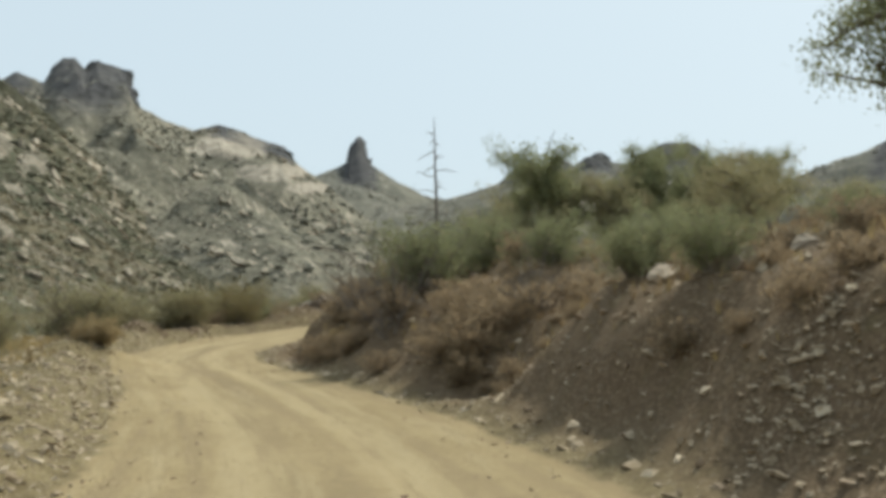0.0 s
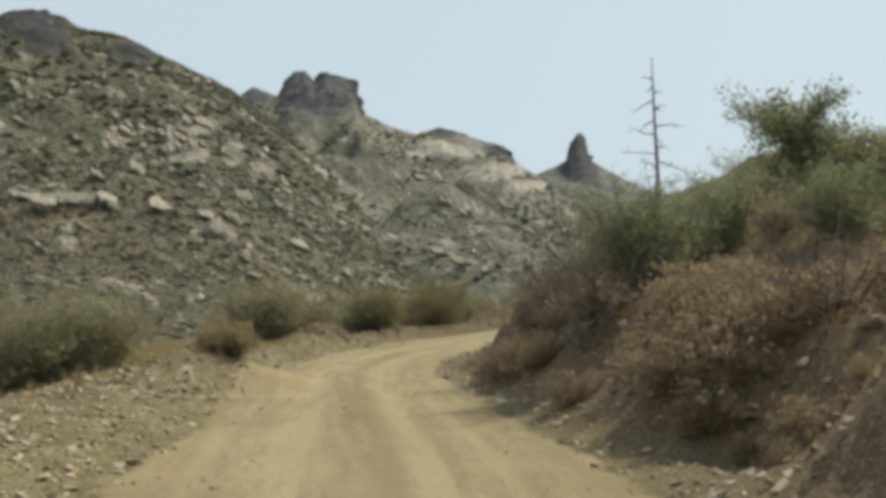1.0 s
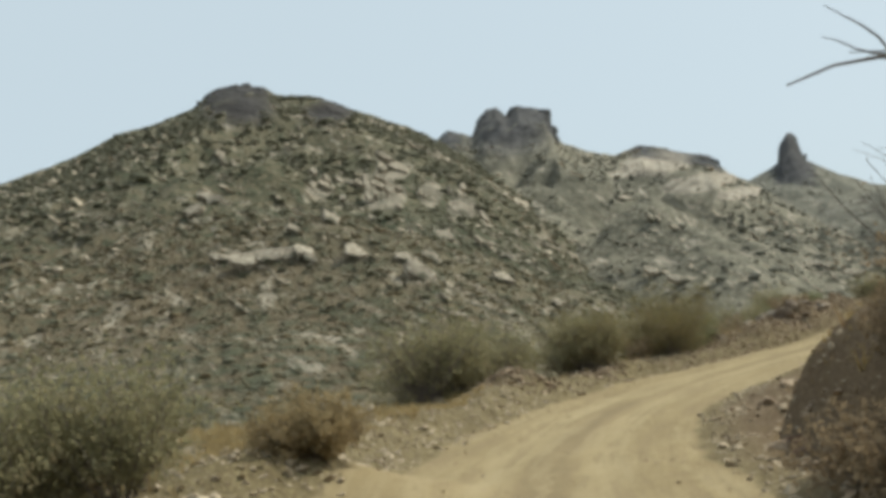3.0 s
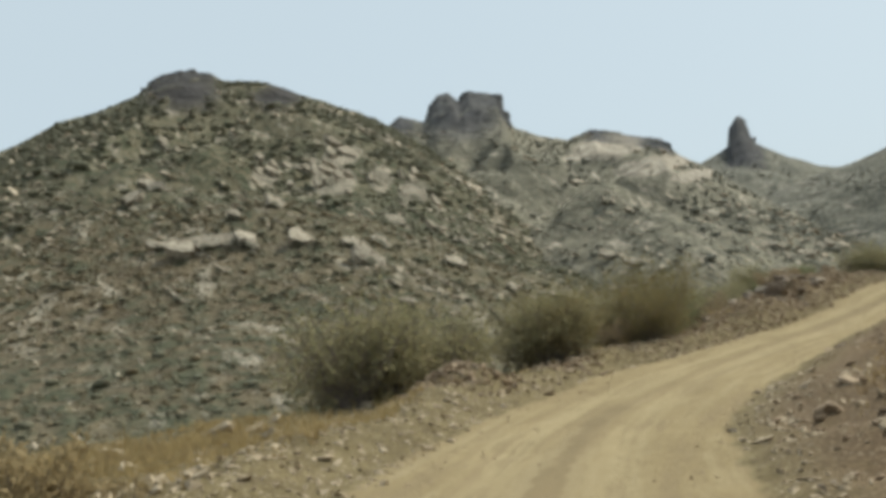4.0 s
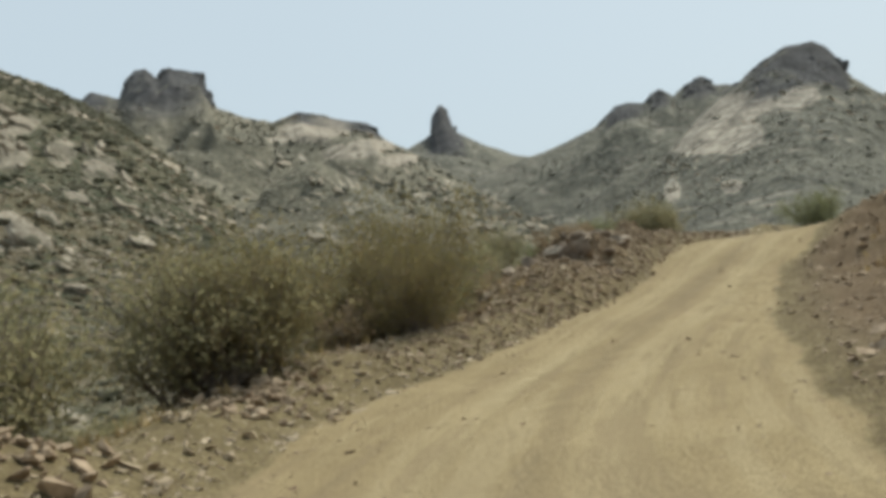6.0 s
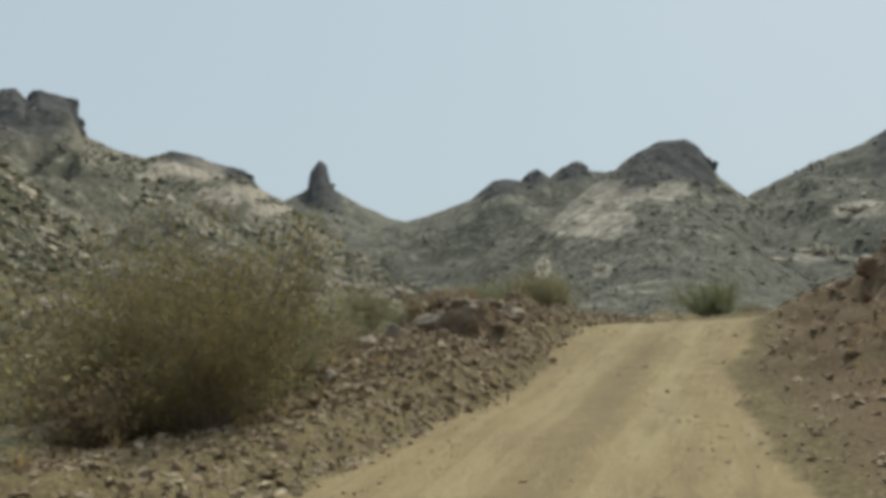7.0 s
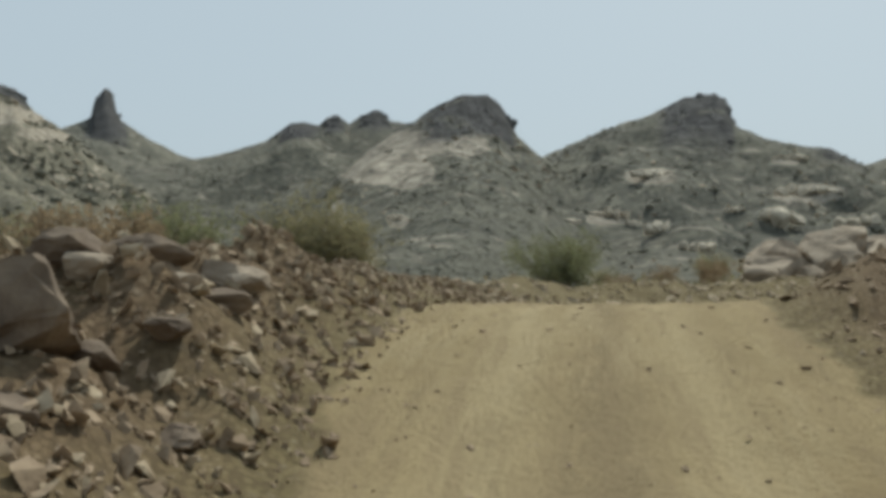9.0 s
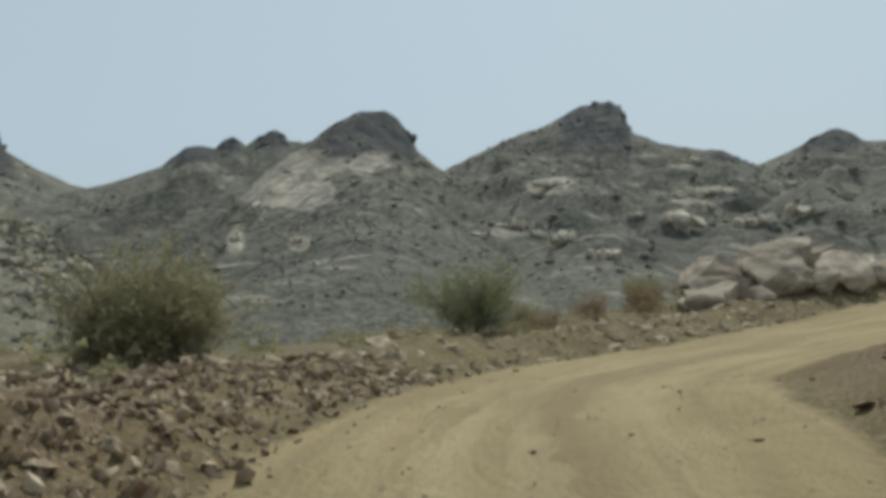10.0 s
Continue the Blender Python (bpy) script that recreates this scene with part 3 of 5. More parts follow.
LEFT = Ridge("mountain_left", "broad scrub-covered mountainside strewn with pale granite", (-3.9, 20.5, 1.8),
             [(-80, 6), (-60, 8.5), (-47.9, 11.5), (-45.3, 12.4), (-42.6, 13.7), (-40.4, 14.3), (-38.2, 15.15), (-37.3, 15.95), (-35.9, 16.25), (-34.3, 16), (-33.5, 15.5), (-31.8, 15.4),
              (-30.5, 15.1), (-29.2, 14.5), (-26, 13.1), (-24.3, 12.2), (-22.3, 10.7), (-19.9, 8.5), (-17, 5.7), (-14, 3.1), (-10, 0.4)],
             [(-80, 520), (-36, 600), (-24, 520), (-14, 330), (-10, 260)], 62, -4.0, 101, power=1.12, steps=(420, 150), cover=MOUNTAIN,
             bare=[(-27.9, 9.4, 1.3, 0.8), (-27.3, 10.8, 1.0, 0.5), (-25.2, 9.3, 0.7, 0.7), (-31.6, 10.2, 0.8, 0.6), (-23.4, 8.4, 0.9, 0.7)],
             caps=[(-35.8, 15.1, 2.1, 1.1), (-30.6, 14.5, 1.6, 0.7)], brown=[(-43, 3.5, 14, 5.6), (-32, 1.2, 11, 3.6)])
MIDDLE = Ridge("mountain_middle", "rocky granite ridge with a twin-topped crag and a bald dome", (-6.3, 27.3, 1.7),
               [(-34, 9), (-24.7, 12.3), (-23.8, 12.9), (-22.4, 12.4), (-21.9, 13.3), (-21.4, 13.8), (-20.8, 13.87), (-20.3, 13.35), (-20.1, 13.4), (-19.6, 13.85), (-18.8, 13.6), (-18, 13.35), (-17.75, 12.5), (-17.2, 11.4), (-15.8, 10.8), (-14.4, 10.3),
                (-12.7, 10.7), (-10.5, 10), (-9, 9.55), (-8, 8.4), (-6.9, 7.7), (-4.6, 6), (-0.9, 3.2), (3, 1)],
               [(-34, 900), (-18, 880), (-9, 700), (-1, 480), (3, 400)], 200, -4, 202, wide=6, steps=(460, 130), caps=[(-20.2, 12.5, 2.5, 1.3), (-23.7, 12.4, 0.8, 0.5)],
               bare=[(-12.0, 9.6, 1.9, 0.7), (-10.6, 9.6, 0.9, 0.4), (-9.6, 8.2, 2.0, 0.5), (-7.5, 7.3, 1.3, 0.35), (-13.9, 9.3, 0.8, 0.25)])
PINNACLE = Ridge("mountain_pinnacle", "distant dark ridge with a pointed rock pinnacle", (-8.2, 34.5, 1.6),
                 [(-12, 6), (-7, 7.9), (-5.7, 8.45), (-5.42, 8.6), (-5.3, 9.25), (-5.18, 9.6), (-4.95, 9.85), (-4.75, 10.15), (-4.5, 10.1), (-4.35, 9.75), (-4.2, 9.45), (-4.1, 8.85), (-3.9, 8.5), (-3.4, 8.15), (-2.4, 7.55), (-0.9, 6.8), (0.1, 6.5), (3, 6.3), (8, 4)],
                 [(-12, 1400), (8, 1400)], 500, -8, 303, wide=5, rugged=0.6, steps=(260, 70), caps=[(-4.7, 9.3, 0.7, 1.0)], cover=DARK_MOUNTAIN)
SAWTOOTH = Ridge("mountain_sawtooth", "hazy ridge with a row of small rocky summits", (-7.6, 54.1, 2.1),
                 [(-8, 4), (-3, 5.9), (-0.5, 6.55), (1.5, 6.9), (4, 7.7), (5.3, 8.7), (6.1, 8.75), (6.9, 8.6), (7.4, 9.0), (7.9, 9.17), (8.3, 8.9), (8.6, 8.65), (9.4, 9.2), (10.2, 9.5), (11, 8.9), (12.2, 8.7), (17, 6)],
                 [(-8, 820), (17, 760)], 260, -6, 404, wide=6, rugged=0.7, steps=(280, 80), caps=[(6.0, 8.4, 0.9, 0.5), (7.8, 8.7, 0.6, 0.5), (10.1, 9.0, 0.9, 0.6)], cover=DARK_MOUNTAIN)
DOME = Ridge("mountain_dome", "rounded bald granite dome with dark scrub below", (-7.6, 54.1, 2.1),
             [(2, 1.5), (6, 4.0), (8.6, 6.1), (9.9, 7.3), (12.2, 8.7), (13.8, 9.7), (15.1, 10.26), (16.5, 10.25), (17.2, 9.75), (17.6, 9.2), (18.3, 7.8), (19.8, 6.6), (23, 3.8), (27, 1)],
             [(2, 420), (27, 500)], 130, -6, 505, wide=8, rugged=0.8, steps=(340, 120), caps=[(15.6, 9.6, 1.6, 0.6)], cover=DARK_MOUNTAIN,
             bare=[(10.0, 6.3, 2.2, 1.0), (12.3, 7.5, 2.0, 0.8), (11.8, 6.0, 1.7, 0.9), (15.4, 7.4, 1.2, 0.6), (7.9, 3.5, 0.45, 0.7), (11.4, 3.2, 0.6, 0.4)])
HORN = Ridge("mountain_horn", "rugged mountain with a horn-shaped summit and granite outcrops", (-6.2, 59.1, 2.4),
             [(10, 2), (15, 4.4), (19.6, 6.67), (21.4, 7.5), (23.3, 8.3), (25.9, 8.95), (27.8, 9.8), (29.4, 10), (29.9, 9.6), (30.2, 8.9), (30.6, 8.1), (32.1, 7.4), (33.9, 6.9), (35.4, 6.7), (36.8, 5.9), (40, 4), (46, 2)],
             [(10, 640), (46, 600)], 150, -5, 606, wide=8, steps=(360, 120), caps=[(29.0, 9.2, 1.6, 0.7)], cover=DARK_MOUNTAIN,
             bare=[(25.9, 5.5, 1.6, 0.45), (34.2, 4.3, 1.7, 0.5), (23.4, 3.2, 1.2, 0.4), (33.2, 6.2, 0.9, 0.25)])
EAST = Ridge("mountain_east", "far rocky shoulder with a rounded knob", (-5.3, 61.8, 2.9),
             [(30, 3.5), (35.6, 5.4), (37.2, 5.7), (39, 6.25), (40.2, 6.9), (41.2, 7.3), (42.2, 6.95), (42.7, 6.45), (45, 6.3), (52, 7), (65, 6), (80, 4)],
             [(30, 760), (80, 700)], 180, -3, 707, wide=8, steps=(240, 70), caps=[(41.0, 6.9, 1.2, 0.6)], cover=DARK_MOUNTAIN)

# ---- granite on the mountains ----


def slope_scatter(ridge, count, lo=0.0005, hi=0.94, seed=1, span=None, clump=0.08):
    """Random places on a ridge's slope, gathered in patches."""
    g = np.random.default_rng(seed)
    a0, a1 = span or (ridge.az[0] + 2, ridge.az[-1] - 2)
    az, t = g.uniform(a0, a1, count * 4), g.uniform(lo, hi, count * 4) ** 0.8
    x, y, z = ridge.height(az, t)
    keep = (fbm(x / 45, y / 45, 3, seed + 50) + g.uniform(-0.25, 0.25, len(x)) > clump) & (np.maximum(ridge.spots(ridge.bare, az, x, y, z), ridge.spots(ridge.caps, az, x, y, z)) < g.uniform(0.1, 0.9, len(x)))
    keep &= ~((np.interp(az, ridge.az, ridge.top - ridge.soft) > 4.0) & (t > 0.8) & (g.uniform(0, 1, len(t)) < 0.6))      # crags are barer
    sel = np.nonzero(keep)[0][:count]
    return np.stack([x[sel], y[sel], z[sel]], 1)


def tuft_template(blades=10, small=1.0):
    """A ragged clump of leaf triangles about 2 across."""
    v, f = [], []
    for k in range(blades):
        c = Vector(rng.normal(size=3)).normalized() * rng.uniform(0.1, 0.75)
        c.z = abs(c.z) * 0.9
        u = Vector(rng.normal(size=3)).normalized()
        w = u.cross(Vector(rng.normal(size=3))).normalized()
        s = rng.uniform(0.4, 0.75) * small
        v += [c + u * s, c - u * s * 0.6 + w * s * 0.7, c - u * s * 0.6 - w * s * 0.7]
        f.append((3 * k, 3 * k + 1, 3 * k + 2))
    return np.array([tuple(p) for p in v]), np.array(f)


def clump_template(points=13, ragged=9):
    """A rounded, ragged clump of far scrub about 2 across: a lumpy body with leafy points."""
    v, f = stone_template(points, 0.8)
    v = v * np.array([0.85, 0.95, 0.8])
    v[:, 2] += 0.35
    w, q = tuft_template(ragged, 0.42)
    return np.concatenate([v, w * 1.25]), np.concatenate([f, q + len(v)])


CLUMPS = [clump_template(11 + k % 3, 8) for k in range(6)]
FINE_TUFTS = [tuft_template(18, 0.52) for _ in range(5)]
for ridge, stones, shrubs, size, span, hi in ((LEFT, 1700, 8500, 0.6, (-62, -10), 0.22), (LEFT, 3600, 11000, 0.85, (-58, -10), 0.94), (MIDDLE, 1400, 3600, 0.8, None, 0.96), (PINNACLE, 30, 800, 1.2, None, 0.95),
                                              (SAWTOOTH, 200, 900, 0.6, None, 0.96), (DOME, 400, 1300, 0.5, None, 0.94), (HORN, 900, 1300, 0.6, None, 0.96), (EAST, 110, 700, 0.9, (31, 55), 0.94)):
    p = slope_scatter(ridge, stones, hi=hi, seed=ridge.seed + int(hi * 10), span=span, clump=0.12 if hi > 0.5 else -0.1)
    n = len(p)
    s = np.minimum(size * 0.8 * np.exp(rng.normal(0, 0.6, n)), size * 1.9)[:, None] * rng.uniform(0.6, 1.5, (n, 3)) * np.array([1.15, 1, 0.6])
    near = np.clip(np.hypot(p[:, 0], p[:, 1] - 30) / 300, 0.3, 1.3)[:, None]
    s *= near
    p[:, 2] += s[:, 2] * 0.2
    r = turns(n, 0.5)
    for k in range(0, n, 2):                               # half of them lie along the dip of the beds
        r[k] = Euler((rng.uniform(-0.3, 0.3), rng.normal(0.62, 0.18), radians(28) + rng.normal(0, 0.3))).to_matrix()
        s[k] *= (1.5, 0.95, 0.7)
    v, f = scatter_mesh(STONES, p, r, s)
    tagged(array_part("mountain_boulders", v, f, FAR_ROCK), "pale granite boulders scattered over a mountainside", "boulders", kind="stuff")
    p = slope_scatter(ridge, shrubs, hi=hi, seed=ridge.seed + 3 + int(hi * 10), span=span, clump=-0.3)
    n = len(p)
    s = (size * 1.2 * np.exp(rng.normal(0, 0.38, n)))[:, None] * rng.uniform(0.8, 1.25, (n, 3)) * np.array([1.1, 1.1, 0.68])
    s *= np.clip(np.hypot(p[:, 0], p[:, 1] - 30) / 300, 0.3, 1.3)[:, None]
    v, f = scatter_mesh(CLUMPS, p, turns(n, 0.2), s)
    tagged(array_part("mountain_scrub", v, f, BROWN_BUSH if hi < 0.5 else HILL_BUSH if ridge is LEFT else FAR_BUSH, flat=False), "pale grey-green scrub covering a mountainside", "scrub", kind="stuff")


def crag_blocks(ridge, count, seed, share=0.007):
    """Dark blocks that make up the crags along a crest."""
    g = np.random.default_rng(seed)
    az, t = g.uniform(ridge.az[0] + 3, ridge.az[-1] - 3, count * 30), 1 - 0.2 * g.uniform(0, 1, count * 30) ** 1.4
    sel = np.nonzero(np.interp(az, ridge.az, ridge.top - ridge.soft) > g.uniform(2.5, 7.0, len(az)))[0][:count]
    x, y, z = ridge.height(az[sel], t[sel])
    s = share * np.hypot(x - ridge.eye[0], y - ridge.eye[1]) * np.exp(g.normal(0, 0.35, len(sel)))
    shape = np.stack([s, s, s * 1.25], 1) * g.uniform(0.7, 1.3, (len(sel), 3))
    v, f = scatter_mesh(BOULDERS, np.stack([x, y, z - s * 0.75], 1), turns(len(sel), 0.35), shape)
    tagged(array_part("crag_blocks", v, f, CRAG), "dark rock blocks along a mountain crest", "crags", kind="stuff")


crag_blocks(LEFT, 90, 91, 0.005)
g = np.random.default_rng(98)                              # the dark summit cap
az, t = np.concatenate([g.normal(-35.8, 1.2, 90), g.normal(-30.7, 1.0, 50)]), 1 - 0.075 * g.uniform(0, 1, 140)
x, y, z = LEFT.height(az, t)
s = 2.6 * np.exp(g.normal(0, 0.4, 140))
v, f = scatter_mesh(BOULDERS, np.stack([x, y, z - s * 0.7], 1), turns(140, 0.35), np.stack([s * 1.2, s, s * 1.1], 1) * g.uniform(0.7, 1.3, (140, 3)))
tagged(array_part("summit_blocks", v, f, CRAG), "dark rock blocks of a rounded summit cap", "crags", kind="stuff")
crag_blocks(MIDDLE, 110, 92)
crag_blocks(PINNACLE, 26, 93, 0.0035)
crag_blocks(SAWTOOTH, 90, 94)
crag_blocks(DOME, 40, 95)
crag_blocks(HORN, 90, 96)
crag_blocks(EAST, 50, 97)


def block(cx, cy, wide, tall, thick, jag=0.16):
    """One angular block of a broken slab: an uneven four-sided plate with worn upper edges."""
    turn = np.sort(np.linspace(0, 2 * math.pi, 8, endpoint=False) + rng.uniform(-0.3, 0.3, 8)) + 0.4
    reach = 0.56 * (np.abs(np.cos(turn)) ** 5 + np.abs(np.sin(turn)) ** 5) ** (-1 / 5) * rng.uniform(1 - 1.6 * jag, 1.05, 8)
    ring = np.stack([np.cos(turn) * wide, np.sin(turn) * tall], 1) * reach[:, None]
    ring[:, 0] -= ring[:, 1] * 0.45 * min(1, wide / tall)            # slabs lean with the beds
    top = ring * rng.uniform(0.9, 0.97)
    high, tilt = rng.uniform(0.6, 1.15) * thick, rng.normal(0, 0.09, 2)
    lift = lambda q: high + (q @ tilt)
    v = np.concatenate([np.c_[ring * 1.06, np.full(8, -thick * 2.2)], np.c_[ring, lift(ring) * 0.8], np.c_[top, lift(top)], [[0, 0, high * 1.08]]])
    v[:, 0] += cx
    v[:, 1] += cy
    f = []
    for base in (0, 8):
        for k in range(8):
            a, b = base + k, base + (k + 1) % 8
            f += [(a, b, b + 8), (a, b + 8, a + 8)]
    f += [(16 + k, 16 + (k + 1) % 8, 24) for k in range(8)]
    return v, np.array(f)


def granite_slab(ridge, az, rise, wide, tall, lean=0.0, tip=-44, dip=5):
    """A broken outcrop of plates lying in the slope; its span and height in degrees as seen from the ridge's eye."""
    p, t = ridge.spot(az, rise)
    far = math.hypot(p.x - ridge.eye[0], p.y - ridge.eye[1]) * math.pi / 180
    wide, tall = wide * far, tall * far / math.cos(radians(tip))
    rows = int(np.clip(round(tall / 3.2), 1, 4))
    cols = int(np.clip(round(wide / tall * rows * 0.75), 1, 6))
    thing = new("granite_outcrop")
    thing.matrix_world = pose(p.x, p.y, p.z + tall * 0.1 + 0.5, 0, 0, -az) @ pose(0, 0, 0, 0, lean + dip, 0) @ pose(0, 0, 0, 90 + tip, 0, 0)
    w, h = wide / cols, tall / rows
    for i in range(cols):
        for j in range(rows):
            if (i or j) and wide < 2.5 * tall and rng.uniform() < (0.4 if i in (0, cols - 1) else 0.16):
                continue
            x = (i - (cols - 1) / 2) * w + rng.normal(0, 0.1) * w - (j - 0.5 * (rows - 1)) * h * 0.5
            y = (j - (rows - 1) / 2) * h + rng.normal(0, 0.14) * h
            long = wide > 2.5 * tall
            v, f = block(0, 0, w * (rng.uniform(1.0, 1.25) if long else rng.uniform(0.6, 1.3)), h * rng.uniform(0.6, 1.2), 0.1 * min(w, h) + 0.15, 0.12 if long else 0.3)
            turn = rng.normal(0, 0.1 if long else 0.32)
            v = v @ np.array(Euler((rng.normal(0, 0.12), rng.normal(0, 0.12), turn)).to_matrix()).T + np.array([x, y, 0])
            array_part("block", v, f, SLAB, thing)
    for _ in range(int(rng.integers(2, 6))):               # fallen pieces below and beside it
        v, f = STONES[rng.integers(0, 8)]
        size = min(wide, tall) * rng.uniform(0.06, 0.16)
        array_part("fragment", v * size * rng.uniform(0.7, 1.4, 3) + np.array([rng.normal(0, 0.45) * wide, rng.uniform(-0.9, 0.3) * tall, size * 0.2]), f, SLAB, thing)
    tagged(thing, "pale broken granite outcrop set in a scrubby mountainside", "rock outcrop", "granite outcrops on the mountains")


# the large pale slabs of the near mountainside
for row in ((-31.6, 10.2, 1.95, 1.5, 30), (-27.3, 10.8, 2.4, 1.1, 30), (-27.9, 9.4, 3.0, 1.8, 28), (-25.3, 9.3, 1.4, 1.5, 40), (-23.6, 9.1, 1.3, 1.2, 40), (-23.3, 7.9, 1.8, 0.7, 20), (-22.3, 7.3, 1.2, 0.9, 30),
            (-35.1, 6.2, 4.2, 0.75, -4), (-32.9, 6.0, 1.2, 1.5, 0), (-36.7, 11.9, 1.3, 0.9, 20), (-37.7, 9.7, 0.7, 1.4, -20), (-38.6, 8.9, 1.4, 1.3, -10), (-30.0, 5.8, 1.4, 0.9, 10), (-25.5, 5.4, 1.4, 0.7, 15),
            (-27.1, 5.4, 1.1, 0.8, 0), (-26.0, 4.3, 1.5, 0.9, 20)):
    granite_slab(LEFT, *row)
# smaller outcrops lower down and between them
for row in ((-29.9, 10.3, 1.6, 0.3, 8), (-26.8, 8.4, 1.3, 0.4, 20), (-24.6, 6.6, 1.2, 0.7, 0), (-22.3, 6.0, 1.2, 0.36, 20), (-37.5, 6.4, 1.3, 0.36, 0), (-33.4, 7.7, 0.85, 0.42, 10), (-31.1, 8.2, 0.8, 0.6, 20), (-30.2, 9.1, 0.5, 0.95, 0),
            (-21.6, 3.8, 1.0, 0.55, 0), (-19.3, 1.6, 0.9, 0.9, 40), (-18.6, 2.0, 0.85, 0.36, 20), (-16.0, 1.2, 1.35, 0.42, 10), (-24.8, 2.8, 0.65, 0.3, 30), (-24.5, 1.8, 0.8, 0.3, 10), (-28.5, 8.1, 0.85, 0.3, 0), (-21.1, 5.1, 0.85, 0.3, 10)):
    granite_slab(LEFT, *row)
# ledges that run straight down the beds
for a0, e0, a1, e1, count in ((-24.7, 11.6, -23.0, 10.2, 4), (-21.5, 9.1, -19.6, 7.7, 4), (-19.1, 7.2, -17.7, 6.2, 3), (-17.0, 5.0, -14.4, 2.2, 6), (-15.8, 4.0, -14.7, 3.1, 3), (-20.8, 6.5, -17.1, 4.7, 5), (-28.0, 13.6, -24.3, 11.0, 7),
                              (-33.3, 14.8, -32.8, 14.1, 2), (-32.5, 13.8, -32.4, 13.0, 2)):
    slope = math.degrees(math.atan2(e0 - e1, a1 - a0))
    for k in range(count):
        u = (k + 0.5) / count
        granite_slab(LEFT, a0 + (a1 - a0) * u, e0 + (e1 - e0) * u, math.hypot(a1 - a0, e1 - e0) / count * rng.uniform(0.7, 1.1), rng.uniform(0.16, 0.32), slope, dip=0)
def ledges(ridge, count, a0, a1, e0, e1, seed):
    """Broken rows of long blocks that follow the beds down to the right."""
    g = np.random.default_rng(seed)
    place, turned, size = [], [], []
    for _ in range(count):
        a, e, slope, m = g.uniform(a0, a1), g.uniform(e0, e1), g.normal(0.72, 0.16), int(g.integers(3, 9))
        step = g.uniform(0.2, 0.42)
        for k in range(m):
            az, rise = a + k * step + g.normal(0, 0.06), e - k * step * slope + g.normal(0, 0.05)
            if rise > 0.7 and rise < np.interp(az, ridge.az, ridge.top - ridge.eye[2]) / np.interp(az, ridge.az, ridge.r) * 57.3 - 1.0:
                p, t = ridge.spot(az, rise)
                far = math.hypot(p.x - ridge.eye[0], p.y - ridge.eye[1]) * math.pi / 180
                s = far * step * g.uniform(0.4, 0.75)
                place.append((p.x, p.y, p.z + s * 0.4))
                turned.append(np.array((pose(0, 0, 0, 0, 0, -az) @ pose(0, 0, 0, g.normal(38, 8), math.degrees(math.atan(slope)) + g.normal(0, 8), 0)).to_3x3()))
                size.append((s * g.uniform(0.9, 1.3), s * g.uniform(0.5, 0.9), s * g.uniform(0.25, 0.45)))
    v, f = scatter_mesh(STONES, np.array(place), np.array(turned), np.array(size))
    tagged(array_part("granite_ledges", v, f, SLAB), "broken pale granite ledges running down a mountainside", "rock ledges", kind="stuff")


ledges(LEFT, 70, -39, -17, 3.5, 12.5, 81)
ledges(LEFT, 40, -27, -15, 1.2, 7.5, 83)
ledges(MIDDLE, 30, -17, -3, 2.0, 8.0, 82)
for row in ((-13.9, 7.7, 0.9, 0.36, 15), (-12.3, 6.4, 1.2, 0.42, 25), (-11.1, 5.6, 0.7, 0.3, 20), (-12.3, 3.3, 1.6, 0.36, 10), (-10.8, 2.7, 1.8, 0.5, 12), (-9.6, 2.2, 1.1, 0.36, 10), (-3.8, 2.7, 1.8, 0.36, 0), (-2.2, 2.0, 1.5, 0.6, 0),
            (-1.0, 2.2, 1.3, 0.7, -10), (-5.1, 4.5, 0.8, 0.26, 10)):
    granite_slab(MIDDLE, *row)


def boulder_outcrop(ridge, az, rise, wide, tall):
    """A pile of big rounded boulders on a far slope; its span and height in degrees as seen from the ridge's eye."""
    p, t = ridge.spot(az, rise)
    far = math.hypot(p.x - ridge.eye[0], p.y - ridge.eye[1]) * math.pi / 180
    wide, tall = wide * far, tall * far
    thing = new("boulder_pile")
    thing.matrix_world = pose(p.x, p.y, p.z, 0, 0, -az)
    count = int(np.clip(round(wide / tall * 1.6), 2, 6))
    for k in range(count):
        v, f = BIG_BOULDERS[rng.integers(0, 4)]
        size = np.array([wide / count * rng.uniform(0.65, 1.05), tall * 0.6, tall * rng.uniform(0.5, 0.85)])
        r = np.array(Euler((rng.uniform(-0.3, 0.3), rng.uniform(-0.3, 0.3), rng.uniform(0, 6.283))).to_matrix())
        place = np.array([((k + 0.5) / count - 0.5) * wide, rng.normal(0, 0.2) * tall, tall * rng.uniform(0.05, 0.4)])
        array_part("boulder", (v @ r.T) * size + place, f, SUNLIT_SLAB, thing)
    tagged(thing, "pile of big pale rounded boulders on a scrubby slope", "boulders", "granite outcrops on the mountains")


for row in ((7.9, 3.5, 0.6, 0.8), (13.4, 1.6, 0.3, 0.45), (11.2, 3.2, 0.9, 0.5)):
    boulder_outcrop(DOME, *row)
for row in ((23.4, 3.3, 2.6, 0.8), (21.3, 2.8, 1.3, 0.6), (26.2, 2.3, 1.6, 0.9), (25.9, 5.5, 2.4, 0.6), (33.3, 6.2, 1.9, 0.45), (34.2, 4.3, 3.2, 0.8), (32.9, 2.7, 2.2, 1.2), (28.4, 1.3, 1.9, 0.7), (24.7, 2.7, 1.3, 0.5), (36.8, 2.5, 2.2, 1.0), (22.6, 1.6, 0.8, 0.4), (30.4, 3.4, 1.0, 0.4)):
    boulder_outcrop(HORN, *row)
